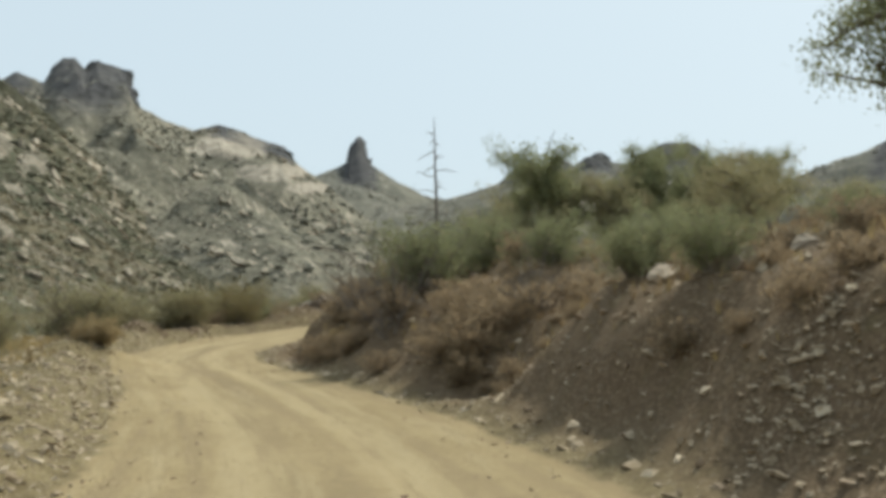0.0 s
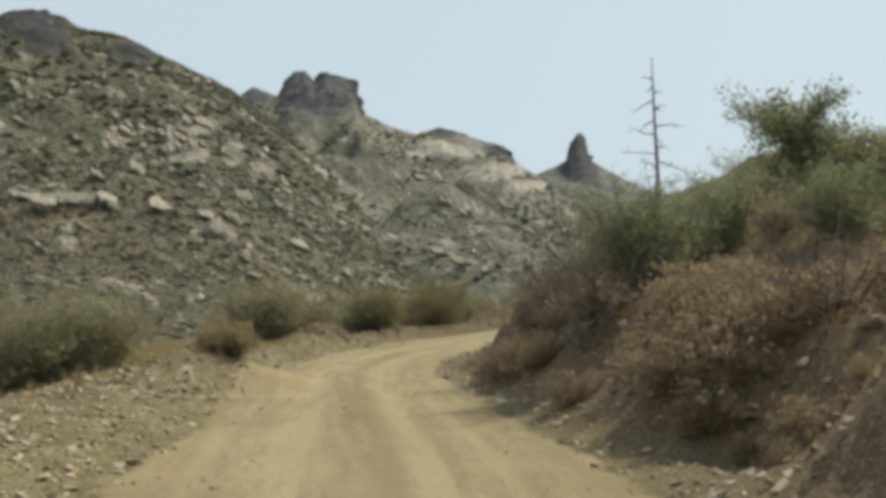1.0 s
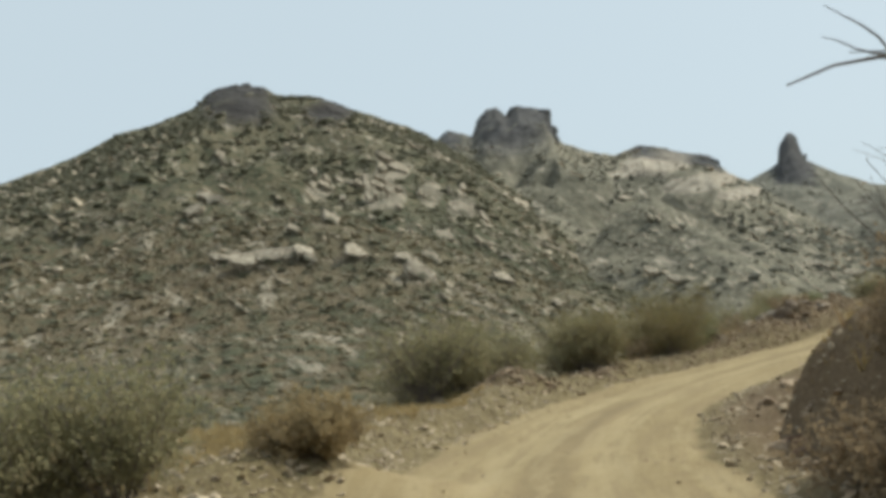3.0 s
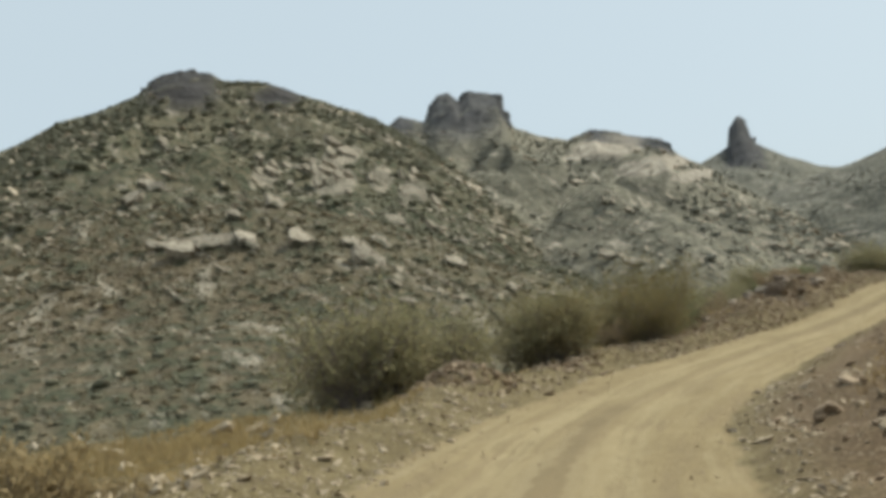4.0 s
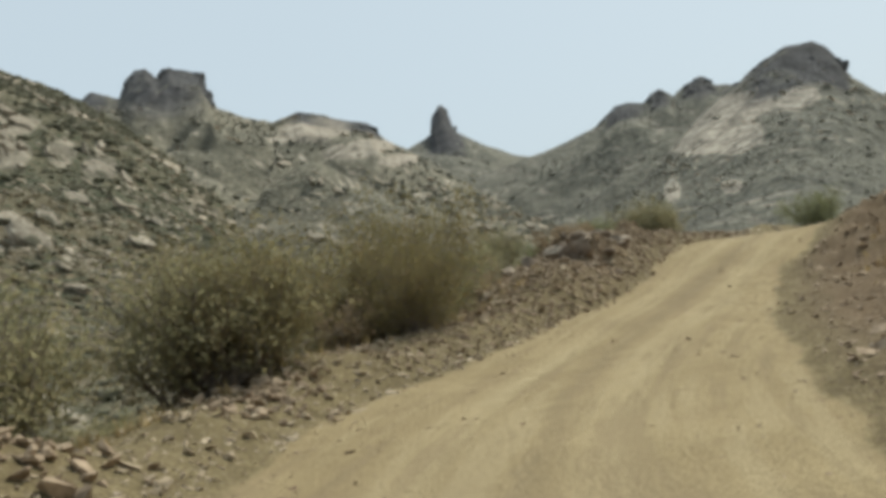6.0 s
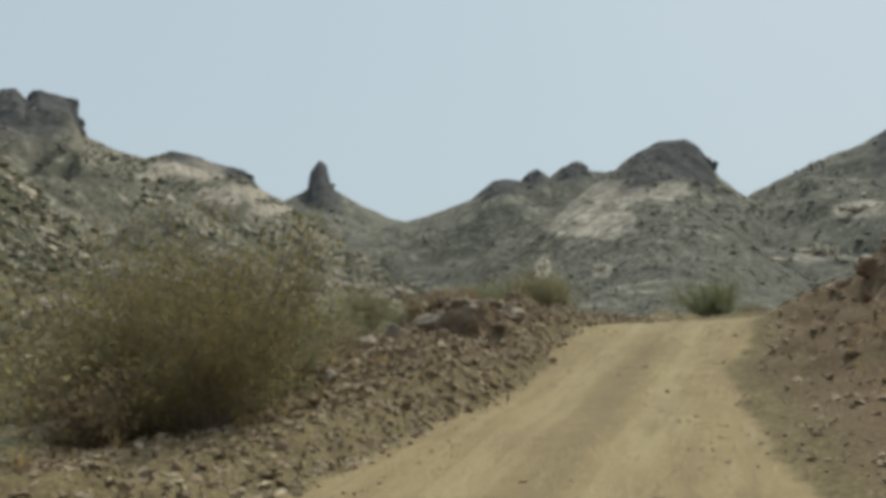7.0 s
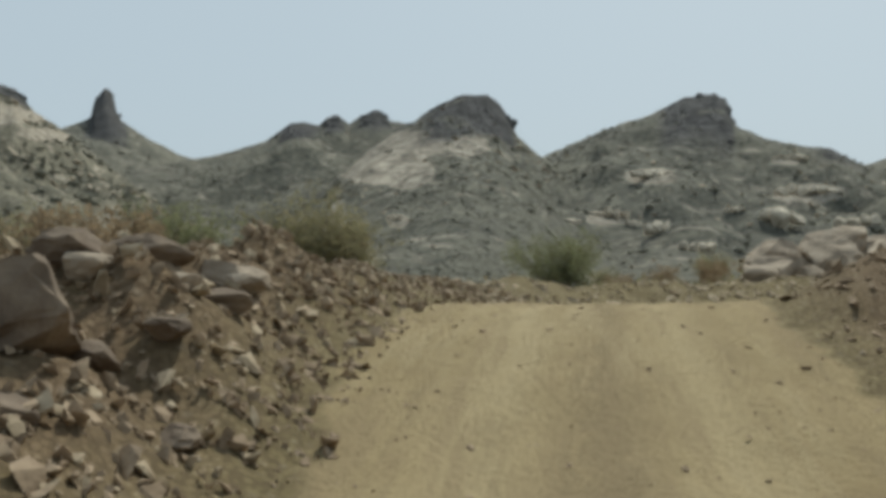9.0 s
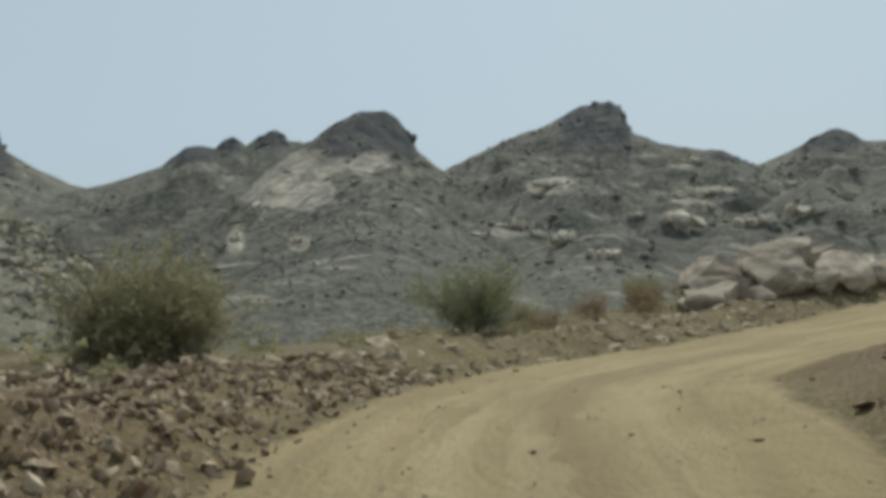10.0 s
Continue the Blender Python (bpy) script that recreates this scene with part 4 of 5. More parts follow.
for row in ((39.5, 2.8, 2.0, 1.0), (38.7, 4.4, 1.6, 0.5)):
    boulder_outcrop(EAST, *row)

# ---- plants ----


def tube(points, r0, r1, sides=4):
    """A tapered bent stem: vertices and triangles."""
    pts = [Vector(p) for p in points]
    n = len(pts)
    v, f = [], []
    for k, p in enumerate(pts):
        ax = (pts[min(k + 1, n - 1)] - pts[max(k - 1, 0)]).normalized()
        u = ax.orthogonal().normalized()
        w = ax.cross(u)
        r = r0 + (r1 - r0) * k / (n - 1)
        v += [p + (u * math.cos(6.2832 * j / sides) + w * math.sin(6.2832 * j / sides)) * r for j in range(sides)]
    for k in range(n - 1):
        for j in range(sides):
            a, b = k * sides + j, k * sides + (j + 1) % sides
            f += [(a, b, b + sides), (a, b + sides, a + sides)]
    return [tuple(p) for p in v], f


def join(pieces):
    v, f, base = [], [], 0
    for pv, pf in pieces:
        v += pv
        f += [tuple(i + base for i in q) for q in pf]
        base += len(pv)
    return np.array(v), np.array(f)


def bent(start, way, length, steps, wander, sag):
    """Points of a stem that wanders and sags."""
    pts, p, d = [Vector(start)], Vector(start), Vector(way).normalized()
    for _ in range(steps):
        d = (d + Vector(rng.normal(size=3)) * wander + Vector((0, 0, sag))).normalized()
        p = p + d * (length / steps)
        pts.append(p.copy())
    return pts


def leaves(spots, count, spread, size, flat=0.0):
    """Many small pointed leaves round the given spots."""
    spots = np.array([tuple(p) for p in spots])
    c = spots[rng.integers(0, len(spots), count)] + rng.normal(0, spread, (count, 3))
    u = rng.normal(size=(count, 3))
    u /= np.linalg.norm(u, axis=1)[:, None]
    w = np.cross(u, rng.normal(size=(count, 3)))
    w /= np.linalg.norm(w, axis=1)[:, None]
    s = (size * rng.uniform(0.6, 1.5, count))[:, None]
    v = np.stack([c + u * s, c - u * s * 0.8 + w * s * 0.55, c - u * s * 0.8 - w * s * 0.55], 1).reshape(-1, 3)
    b = np.arange(count) * 3
    return v, np.stack([b, b + 1, b + 2], 1)


def shrub(name, label, height, spread, stems, twigs, leaf_count, leaf_size, leaf, wood, lean=0.5, category="shrub", group="", thick=0.016, bare=0.25):
    """A shrub of many stems from one base, with twigs and small leaves."""
    pieces, tips = [], []
    for _ in range(stems):
        a, tilt = rng.uniform(0, 6.283), rng.uniform(0.05, 1.0) ** 0.7 * lean
        way = (math.sin(tilt) * math.cos(a), math.sin(tilt) * math.sin(a), math.cos(tilt))
        base = (math.cos(a) * spread * 0.12 * rng.uniform(0, 1), math.sin(a) * spread * 0.12 * rng.uniform(0, 1), -0.08)
        line = bent(base, way, height * rng.uniform(0.65, 1.08), 4, 0.15, -0.02)
        pieces.append(tube(line, thick, thick * 0.3, 3))
        tips += line[2:]
        for _ in range(twigs):
            p = line[rng.integers(1, 4)]
            d = Vector(rng.normal(size=3)) + Vector((way[0], way[1], 0.7))
            t = bent(p, d, height * rng.uniform(0.15, 0.42), 2, 0.25, 0.0)
            pieces.append(tube(t, thick * 0.45, thick * 0.15, 3))
            tips += t[1:]
    low = height * bare
    tips = [p for p in tips if p.z > low * rng.uniform(0.2, 1.2)]
    thing = new(name)
    v, f = join(pieces)
    array_part("branchwork", v, f, wood, thing)
    v, f = leaves(tips, leaf_count, height * 0.05, leaf_size)
    array_part("foliage", v, f, leaf, thing)
    return tagged(thing, label, category, group)


def tree(name, label, height, crown, leaf_count, leaf_size, leaf, wood, limbs=9, start=0.3, group=""):
    """A small tree: tapered trunk, limbs, twigs and an uneven crown."""
    thing = new(name)
    trunk = bent((0, 0, -0.2), (rng.normal() * 0.08, rng.normal() * 0.08, 1), height * 0.85, 8, 0.09, 0.03)
    array_part("trunk", *join([tube(trunk, height * 0.03, height * 0.008, 7)]), wood, thing)
    tips = list(trunk[6:])
    for k in range(limbs):
        p = trunk[2 + int((start + (1 - start) * k / limbs) * 6) % 7]
        a = k * 2.4 + rng.uniform(-0.4, 0.4)
        line = bent(p, (math.cos(a), math.sin(a), rng.uniform(0.05, 0.7)), crown * rng.uniform(0.6, 1.1), 5, 0.18, 0.03)
        pieces = [tube(line, height * 0.012, height * 0.003, 5)]
        tips += line[3:]
        for _ in range(7):
            q = line[rng.integers(1, 6)]
            t = bent(q, Vector(rng.normal(size=3)) + Vector((0, 0, 0.6)), crown * rng.uniform(0.25, 0.5), 3, 0.25, 0.0)
            pieces.append(tube(t, height * 0.004, height * 0.0012, 3))
            tips += t[1:]
        array_part("limb", *join(pieces), wood, thing)
    v, f = leaves(tips, leaf_count, crown * 0.11, leaf_size)
    array_part("crown", v, f, leaf, thing)
    return tagged(thing, label, "tree", group)


def dead_tree(name, label, height, branches, droop, reach, lean=0.02, thick=0.085):
    """A bare standing trunk with broken side branches."""
    thing = new(name)
    trunk = bent((0, 0, -0.2), (lean, 0.0, 1), height, 9, 0.025, 0.05 if lean < 0.1 else 0.0)
    array_part("trunk", *join([tube(trunk, thick, thick * 0.14, 6)]), DEADWOOD, thing)
    for k in range(branches):
        h = 0.38 + 0.55 * k / branches
        q = h * 9
        p = trunk[int(q)].lerp(trunk[min(int(q) + 1, 9)], q % 1)
        a = k * 2.4 + rng.uniform(-0.5, 0.5)
        length = reach * (1.15 - h) * rng.uniform(0.7, 1.4)
        line = bent(p, (math.cos(a), math.sin(a), rng.uniform(-0.1, 0.3)), length, 5, 0.14, -droop)
        pieces = [tube(line, thick * 0.26, thick * 0.07, 4)]
        for _ in range(3):
            t = bent(line[rng.integers(2, 6)], Vector(rng.normal(size=3)), length * 0.3, 2, 0.2, -0.05)
            pieces.append(tube(t, 0.008, 0.003, 3))
        array_part("branch", *join(pieces), DEADWOOD, thing)
    return tagged(thing, label, "dead tree")


first_scale = {}


def plant(model, x, y, scale=1.0, turn=None, sink=0.05, tilt=5, first=[]):
    """Set a plant down: the model itself the first time, copies after."""
    z = float(ground_z(x, y)[0]) - sink
    m = pose(x, y, z, rng.uniform(-tilt, tilt), rng.uniform(-tilt, tilt), rng.uniform(0, 360) if turn is None else turn)
    model.scale = (scale,) * 3
    if model.name not in first:
        first.append(model.name)
        first_scale[model.name] = (scale,) * 3
        model.matrix_basis = m @ Matrix.Diagonal((scale, scale, scale, 1))
        return model
    made = copy_thing(model, m)
    model.scale = first_scale[model.name]
    return made


olive_big = shrub("olive_shrub", "pale olive-green shrub with many thin stems", 2.0, 1.6, 30, 6, 8000, 0.034, OLIVE, BARK, 0.75, group="shrubs beside the track")
wispy = shrub("wispy_shrub", "wispy half-bare grey-brown shrub on the track's edge", 1.9, 1.4, 34, 6, 1500, 0.042, OLIVE, BARK, 0.7, group="shrubs beside the track")
yellow = shrub("yellowing_shrub", "tall yellowing green shrub beside the track", 3.5, 2.2, 46, 7, 15000, 0.036, YELLOW, BARK, 0.7, group="shrubs beside the track", bare=0.12)
green = shrub("green_shrub", "leafy green shrub on stony ground", 1.9, 1.4, 30, 7, 10000, 0.031, GREEN, BARK, 0.7, group="shrubs beside the track", bare=0.1)
tan = shrub("dry_bush", "dense dome-shaped dry tan bush", 0.85, 0.9, 90, 3, 15000, 0.026, DRY, DEADWOOD, 1.15, "bush", "dry bushes", 0.007, 0.0)
rusty = shrub("dry_brush", "rusty brown dry brush on the bank", 1.15, 1.0, 26, 4, 1700, 0.045, RUST, DEADWOOD, 0.95, "bush", "dry brush on the bank", 0.009, 0.05)
bare_bush = shrub("bare_bush", "leafless bush with arching twigs on the bank", 2.4, 1.5, 18, 7, 60, 0.028, RUST, DEADWOOD, 0.85, "bush", "dry brush on the bank", 0.016)

for x, y, s in ((-13.1, 28.3, 1.1), (-14.2, 27.6, 1.25), (-15.2, 27.0, 1.2), (-15.9, 45.6, 1.4), (-17.3, 47.0, 1.5), (-15.3, 48.2, 1.2), (-13.5, 51.0, 1.15), (-12.9, 51.4, 0.95), (-4.6, 77.8, 1.0), (-4.0, 77.4, 0.75), (-10.6, 81.0, 1.1), (-11.2, 77.5, 0.9)):
    plant(olive_big, x, y, s)
for x, y, s in ((-16.4, 44.8, 1.45), (-17.9, 47.8, 1.5), (-15.2, 47.0, 1.2), (-16.8, 45.8, 1.55), (-14.3, 51.6, 1.1), (-13.4, 50.9, 1.1), (-5.2, 78.4, 0.9), (-11.5, 58.0, 0.95), (-11.2, 60.6, 1.0), (-11.9, 56.4, 0.8), (-11.2, 64.2, 1.1), (-12.6, 66.4, 1.1), (-10.4, 67.6, 0.8)):
    plant(wispy, x, y, s)
for x, y, s in ((-11.5, 56.6, 0.84), (-12.3, 57.8, 0.78), (-11.2, 55.0, 0.5), (-13.0, 56.6, 0.6), (-13.0, 51.3, 0.62)):
    plant(yellow, x, y, s)
for x, y, s in ((4.3, 87.0, 1.15), (-11.7, 58.6, 1.15), (-11.9, 60.4, 1.1), (-7.2, 67.8, 0.52), (-8.9, 69.5, 0.6), (-0.3, 24.6, 1.05), (3.3, 12.2, 0.5), (2.9, 15.2, 0.6), (-0.7, 31.2, 1.15), (1.0, 27.5, 1.0), (4.6, 20.0, 0.8), (2.4, 22.6, 0.8)):
    plant(green, x, y, s)
for x, y, s in ((-9.75, 27.9, 1.0), (-11.4, 29.6, 0.7), (-15.6, 30.0, 0.9), (-2.6, 26.4, 0.8)):
    plant(tan, x, y, s)
g = np.random.default_rng(12)
for k in range(26):                                        # on the slope above the cut
    y, d, size = g.uniform(8, 47), g.uniform(2.6, 9.5), g.uniform(0.4, 0.8)
    i = int(np.argmin(np.abs(LINE[:, 1] - y)))
    if y < 29 or d > 6:
        plant(rusty, LINE[i, 0] + LINE[i, 3] + d, y, size)
for k in range(44):                                        # along the lip of the cut
    y, d, size = g.uniform(8, 52), g.uniform(1.5, 3.0), g.uniform(0.25, 0.5)
    i = int(np.argmin(np.abs(LINE[:, 1] - y)))
    if y < 30:
        plant(rusty, LINE[i, 0] + LINE[i, 3] + d, y, size)
    elif y > 40:
        plant(rusty, LINE[i, 0] + LINE[i, 3] + d + 3.5, y, size)
for k in range(26):                                        # thick brush on the rounded end of the bank
    y, d, size = g.uniform(18, 29.5), g.uniform(0.9, 3.2), g.uniform(0.45, 0.85)
    i = int(np.argmin(np.abs(LINE[:, 1] - y)))
    plant(rusty, LINE[i, 0] + LINE[i, 3] + d, y, size)
for x, y, s in ((-11.6, 59.2, 1.3), (-11.9, 57.2, 1.2), (-12.4, 55.4, 1.0), (-11.0, 62.4, 1.2), (-10.8, 65.4, 1.1), (-8.0, 66.6, 0.6), (-7.5, 67.1, 0.5), (-8.6, 67.2, 0.7), (-11.8, 63.0, 1.4), (-10.0, 69.2, 0.9)):
    plant(rusty, x, y, s)
for x, y, s in ((8.0, 87.2, 0.4), (10.5, 88.4, 0.45), (13.0, 89.4, 0.9), (15.0, 90.8, 0.7), (6.2, 86.4, 0.7), (17.0, 91.2, 0.8), (11.6, 90.2, 0.9), (9.2, 89.4, 0.8)):
    plant(rusty, x, y, s)
for x, y, s in ((12.4, 91.8, 0.65), (15.6, 93.4, 0.6), (6.6, 88.6, 0.5)):
    plant(olive_big, x, y, s)
for k in range(9):
    y = g.uniform(13, 50)
    i = int(np.argmin(np.abs(LINE[:, 1] - y)))
    d, size = g.uniform(2.4, 9.0), g.uniform(0.35, 0.7)
    if y < 29 or d > 6.5:
        plant(green if k % 2 else olive_big, LINE[i, 0] + LINE[i, 3] + d, y, size)
for x, y, s in ((-1.3, 22.9, 1.1), (-0.5, 24.4, 0.9), (-2.3, 28.0, 0.9), (-2.0, 26.4, 0.9), (0.4, 35.5, 0.8), (1.8, 19.2, 0.8), (2.8, 33.5, 1.1)):
    plant(bare_bush, x, y, s)

thorn = tree("thorn_tree", "small thorn tree with a rounded grey-green crown", 4.0, 1.8, 9000, 0.045, OLIVE, BARK, group="thorn trees on the slope")
slim = tree("slope_tree", "small tree with a dense rounded olive crown", 4.6, 1.35, 15000, 0.042, GREEN, BARK, 11, 0.25, group="trees on the slope")
tall_tree = tree("open_tree", "taller open-crowned tree with bare side branches", 6.6, 1.75, 13000, 0.048, GREEN, BARK, 16, 0.3)
for x, y, s in ((2.2, 39.0, 1.0), (3.0, 35.6, 0.75), (6.6, 36.0, 0.85), (8.2, 30.0, 0.7), (7.0, 21.0, 0.55), (9.8, 36.0, 0.8), (11.5, 30.0, 0.7)):
    plant(thorn, x, y, s)
slim_top = max(v.co.z for part in slim.children for v in part.data.vertices) - 0.15
for x, y, top in ((4.3, 37.0, 8.3), (3.2, 38.0, 7.4), (8.3, 37.0, 8.4), (8.9, 36.4, 7.9), (8.6, 25.4, 6.1), (6.2, 37.6, 7.2)):
    plant(slim, x, y, (top - float(ground_z(x, y)[0])) / slim_top)
plant(tall_tree, 7.75, 16.7, 0.85)
plant(thorn, 5.6, 17.6, 0.45)
plant(dead_tree("dead_tree", "bare dead standing tree with broken level branches", 8.2 - float(ground_z(-0.2, 32.0)[0]), 18, 0.06, 1.4), -0.2, 32.0, turn=60, tilt=0.5)
plant(dead_tree("leaning_snag", "thin leaning dead snag among thorn trees", 10.0 - float(ground_z(2.7, 43.0)[0]), 7, 0.05, 1.0, 0.3), 2.7, 43.0, turn=0, tilt=0.5)

def arching_branch(name, label, way, length, height, thick=0.035):
    """A dead branch that rises from the bank and arches out, with a few side twigs."""
    thing = new(name)
    u = np.linspace(0, 1, 12)
    line = [Vector((way[0] * length * k ** 1.6 + rng.normal(0, 0.02), way[1] * length * k ** 1.6 + rng.normal(0, 0.02), height * math.sin(k * 1.75) - 0.12)) for k in u]
    array_part("stem", *join([tube(line, thick, thick * 0.16, 6)]), DEADWOOD, thing)
    for k in range(9):
        p = line[rng.integers(4, 12)]
        twig = bent(p, Vector((way[0], way[1], 0.3)) + Vector(rng.normal(size=3)) * 0.6, length * rng.uniform(0.15, 0.4), 4, 0.2, -0.03)
        array_part("twig", *join([tube(twig, thick * 0.3, 0.003, 4)]), DEADWOOD, thing)
    return tagged(thing, label, "dead branch")


plant(arching_branch("dead_branch", "arching bare dead branch reaching out from the bank", (-0.98, 0.12), 2.3, 1.95), -1.15, 23.3, turn=0)

# ---- rocks beside the track ----


def rock(kind, x, y, size, material, label, shape=None, lift=0.15, group="", cat="rock"):
    v, f = (BIG_BOULDERS if kind == "boulder" else STONES)[rng.integers(0, 4)]
    s = np.array(shape or (1, 0.85, 0.7)) * size / 1.7
    ob = new(kind, array_mesh(kind, v * s, f, material, flat=True))
    ob.matrix_world = pose(x, y, float(ground_z(x, y)[0]) + s[2] * lift, rng.uniform(-14, 14), rng.uniform(-14, 14), rng.uniform(0, 360))
    return tagged(ob, label, cat, group)


for x, y, s in ((-7.4, 66.5, 0.7), (-9.3, 66.7, 0.8), (-8.4, 63.6, 1.0), (-6.5, 65.9, 0.75), (-7.6, 64.1, 0.6), (-7.3, 65.0, 0.65), (-6.7, 66.0, 0.75), (-7.0, 64.3, 0.45), (-8.8, 70.8, 0.8), (-8.2, 67.0, 0.7), (-7.6, 68.6, 0.6), (-6.1, 68.4, 0.5), (-9.8, 65.0, 0.8), (-9.0, 61.6, 0.5), (-10.2, 59.8, 0.5)):
    rock("boulder", x, y, s * 0.7, PINK_ROCK, "pale weathered boulder on the rubble heap", (1, 0.9, 0.75), 0.35, "boulders on the rubble heap", "boulder")
for x, y, s in ((-7.75, 64.3, 0.66), (-7.25, 64.5, 0.5), (-9.1, 64.4, 0.75), (-8.0, 66.4, 0.7), (-8.3, 64.9, 0.5), (-7.75, 61.9, 0.36), (-7.1, 63.5, 0.36), (-8.6, 66.0, 0.5), (-6.75, 64.6, 0.4), (-7.0, 62.6, 0.3), (-7.5, 63.2, 0.4)):
    rock("boulder", x, y, s, BACKLIT_ROCK, "brown boulder, darkened as if backlit, half buried in the rubble heap", (1.15, 0.9, 0.7), 0.12, "boulders on the rubble heap", "boulder")
rock("boulder", -7.95, 62.8, 1.05, BACKLIT_ROCK, "big rounded brown boulder half buried in the rubble heap", (1.1, 0.95, 0.85), 0.3, "boulders on the rubble heap", "boulder")
for x, y, s in ((11.4, 86.1, 1.6), (12.9, 87.6, 1.9), (14.4, 87.2, 2.2), (15.6, 88.7, 2.7), (17.4, 89.1, 2.8), (19.3, 89.8, 2.5), (16.3, 86.5, 1.8), (13.7, 89.5, 2.2), (20.8, 88.7, 2.0), (10.3, 85.0, 1.2), (12.3, 85.7, 1.0), (13.9, 86.2, 1.2), (15.1, 85.9, 1.1), (17.1, 87.0, 1.4),
                (18.3, 87.4, 1.2), (11.7, 87.7, 1.1), (19.4, 87.2, 1.2), (16.7, 90.6, 2.3)):
    rock("boulder", x, y, s * 1.2, PINK_ROCK, "large rounded pinkish granite boulder beyond the bend", (1.2, 0.9, 0.8), 0.35, "boulders beyond the bend", "boulder")
for x, y, s in ((-4.75, 32.4, 0.7), (-4.5, 31.6, 0.6), (-0.2, 60.4, 0.7), (0.3, 62.4, 1.0), (0.6, 60.2, 0.9), (-0.8, 58.6, 0.5), (0.9, 61.6, 0.9), (0.8, 64.4, 0.7), (-1.2, 56.6, 0.5), (1.5, 64.4, 0.8), (1.4, 65.6, 0.9), (2.2, 65.0, 0.9), (2.6, 66.4, 0.8), (1.9, 66.8, 0.7), (1.2, 66.4, 0.6), (0.2, 58.8, 0.6)):
    rock("boulder", x, y, s * 0.75, RED_ROCK, "reddish-brown rock standing out of the cut bank", (1, 0.9, 0.8), 0.05, "rocks in the cut bank", "rock")


for x, y, s in ((3.5, 12.2, 0.7), (4.0, 13.4, 0.9), (3.2, 14.4, 0.6), (4.6, 12.6, 0.6), (2.6, 16.8, 0.5), (1.2, 19.8, 0.6), (0.6, 21.2, 0.5), (-0.6, 23.6, 0.5)):
    rock("boulder", x, y, s, PALE_ROCK, "pale broken rock lying on the face of the bank", (1, 0.8, 0.7), 0.25, "rocks on the bank", "rock")


def side_of_track(count, seed, side, near, far, lo, hi, power=1.6):
    """Random places beside the track, denser towards it."""
    g = np.random.default_rng(seed)
    y = g.uniform(lo, hi, count)
    a = near + (far - near) * g.uniform(0, 1, count) ** power
    i = np.clip(np.searchsorted(S_AT, g.uniform(S_AT[np.argmin(np.abs(LINE[:, 1] - lo))], S_AT[np.argmin(np.abs(LINE[:, 1] - hi))], count)), 0, len(LINE) - 1)
    normal = np.stack([TANG[i, 1], -TANG[i, 0]], 1) * side
    xy = LINE[i, :2] + normal * (LINE[i, 3] + a)[:, None] + g.normal(0, 0.1, (count, 2))
    return xy


def rubble(name, label, xy, median, sigma, material, seed, cap=0.5, lift=0.2, tumble=0.45):
    g = np.random.default_rng(seed)
    n = len(xy)
    p = np.c_[xy, ground_z(xy[:, 0], xy[:, 1])]
    s = np.minimum(median * np.exp(g.normal(0, sigma, n)), cap)[:, None] * g.uniform(0.65, 1.35, (n, 3)) * np.array([1.1, 1, 0.6])
    p[:, 2] += s[:, 2] * lift
    v, f = scatter_mesh(PEBBLES if n > 3000 else STONES, p, turns(n, tumble), s)
    tagged(array_part(name, v, f, material), label, "rubble", kind="stuff")


rubble("shoulder_rubble", "broken stones along the outer shoulder of the track", side_of_track(17500, 31, -1, 0.1, 4.2, 4, 56, 1.2), 0.031, 0.62, RUBBLE, 32, 0.12)
rubble("foot_rubble", "broken stones along the foot of the cut bank", side_of_track(3300, 33, 1, 0.15, 3.0, 4, 44, 1.5), 0.038, 0.6, RUBBLE, 34, 0.16)
rubble("bank_rubble", "loose stones fallen over the face of the cut bank", side_of_track(800, 41, 1, 0.6, 4.5, 6, 42, 1.0), 0.06, 0.6, BROWN_RUBBLE, 42, 0.2)
rubble("heap_rubble", "heap of broken rock beside the top of the track", side_of_track(17000, 35, -1, 0.0, 5.5, 51, 73.5, 0.9), 0.033, 0.5, BROWN_RUBBLE, 36, 0.1, 0.4, 1.3)
rubble("heap_rocks", "larger broken rocks lying over a rubble heap", side_of_track(5600, 55, -1, 0.15, 5.5, 55.5, 73, 0.9), 0.055, 0.42, BROWN_RUBBLE, 56, 0.14, 0.4, 1.0)
# pale stones mixed in as the sunlit highlights of the heap
rubble("pale_rocks", "pale rocks over a rubble heap, as its sunlit highlights", side_of_track(2300, 58, -1, 0.15, 5.5, 56, 73, 0.9), 0.05, 0.42, RUBBLE, 59, 0.13, 0.5, 1.0)
rubble("bend_rubble", "broken stones along the outer edge of the bend", side_of_track(2600, 37, -1, 0.1, 4.5, 71, 85), 0.065, 0.5, RUBBLE, 38, 0.2)
rubble("valley_stones", "pale stones strewn over the slope below the track", side_of_track(2600, 39, -1, 4.0, 60.0, 4, 80, 1.3), 0.13, 0.6, RUBBLE, 40, 0.4)
rubble("road_grit", "loose grit and pebbles lying on the track", np.concatenate([side_of_track(3800, 43, -1, -2.2, 0.4, 6, 74, 0.5), side_of_track(2600, 44, 1, -2.2, 0.4, 6, 74, 0.6)]), 0.013, 0.55, BROWN_RUBBLE, 45, 0.045)
rubble("corner_rubble", "broken brown stones along the inner edge of the crest", side_of_track(4200, 46, 1, 0.3, 5.0, 46, 69, 0.9), 0.032, 0.6, BROWN_RUBBLE, 47, 0.16, 0.4)
g = np.random.default_rng(48)
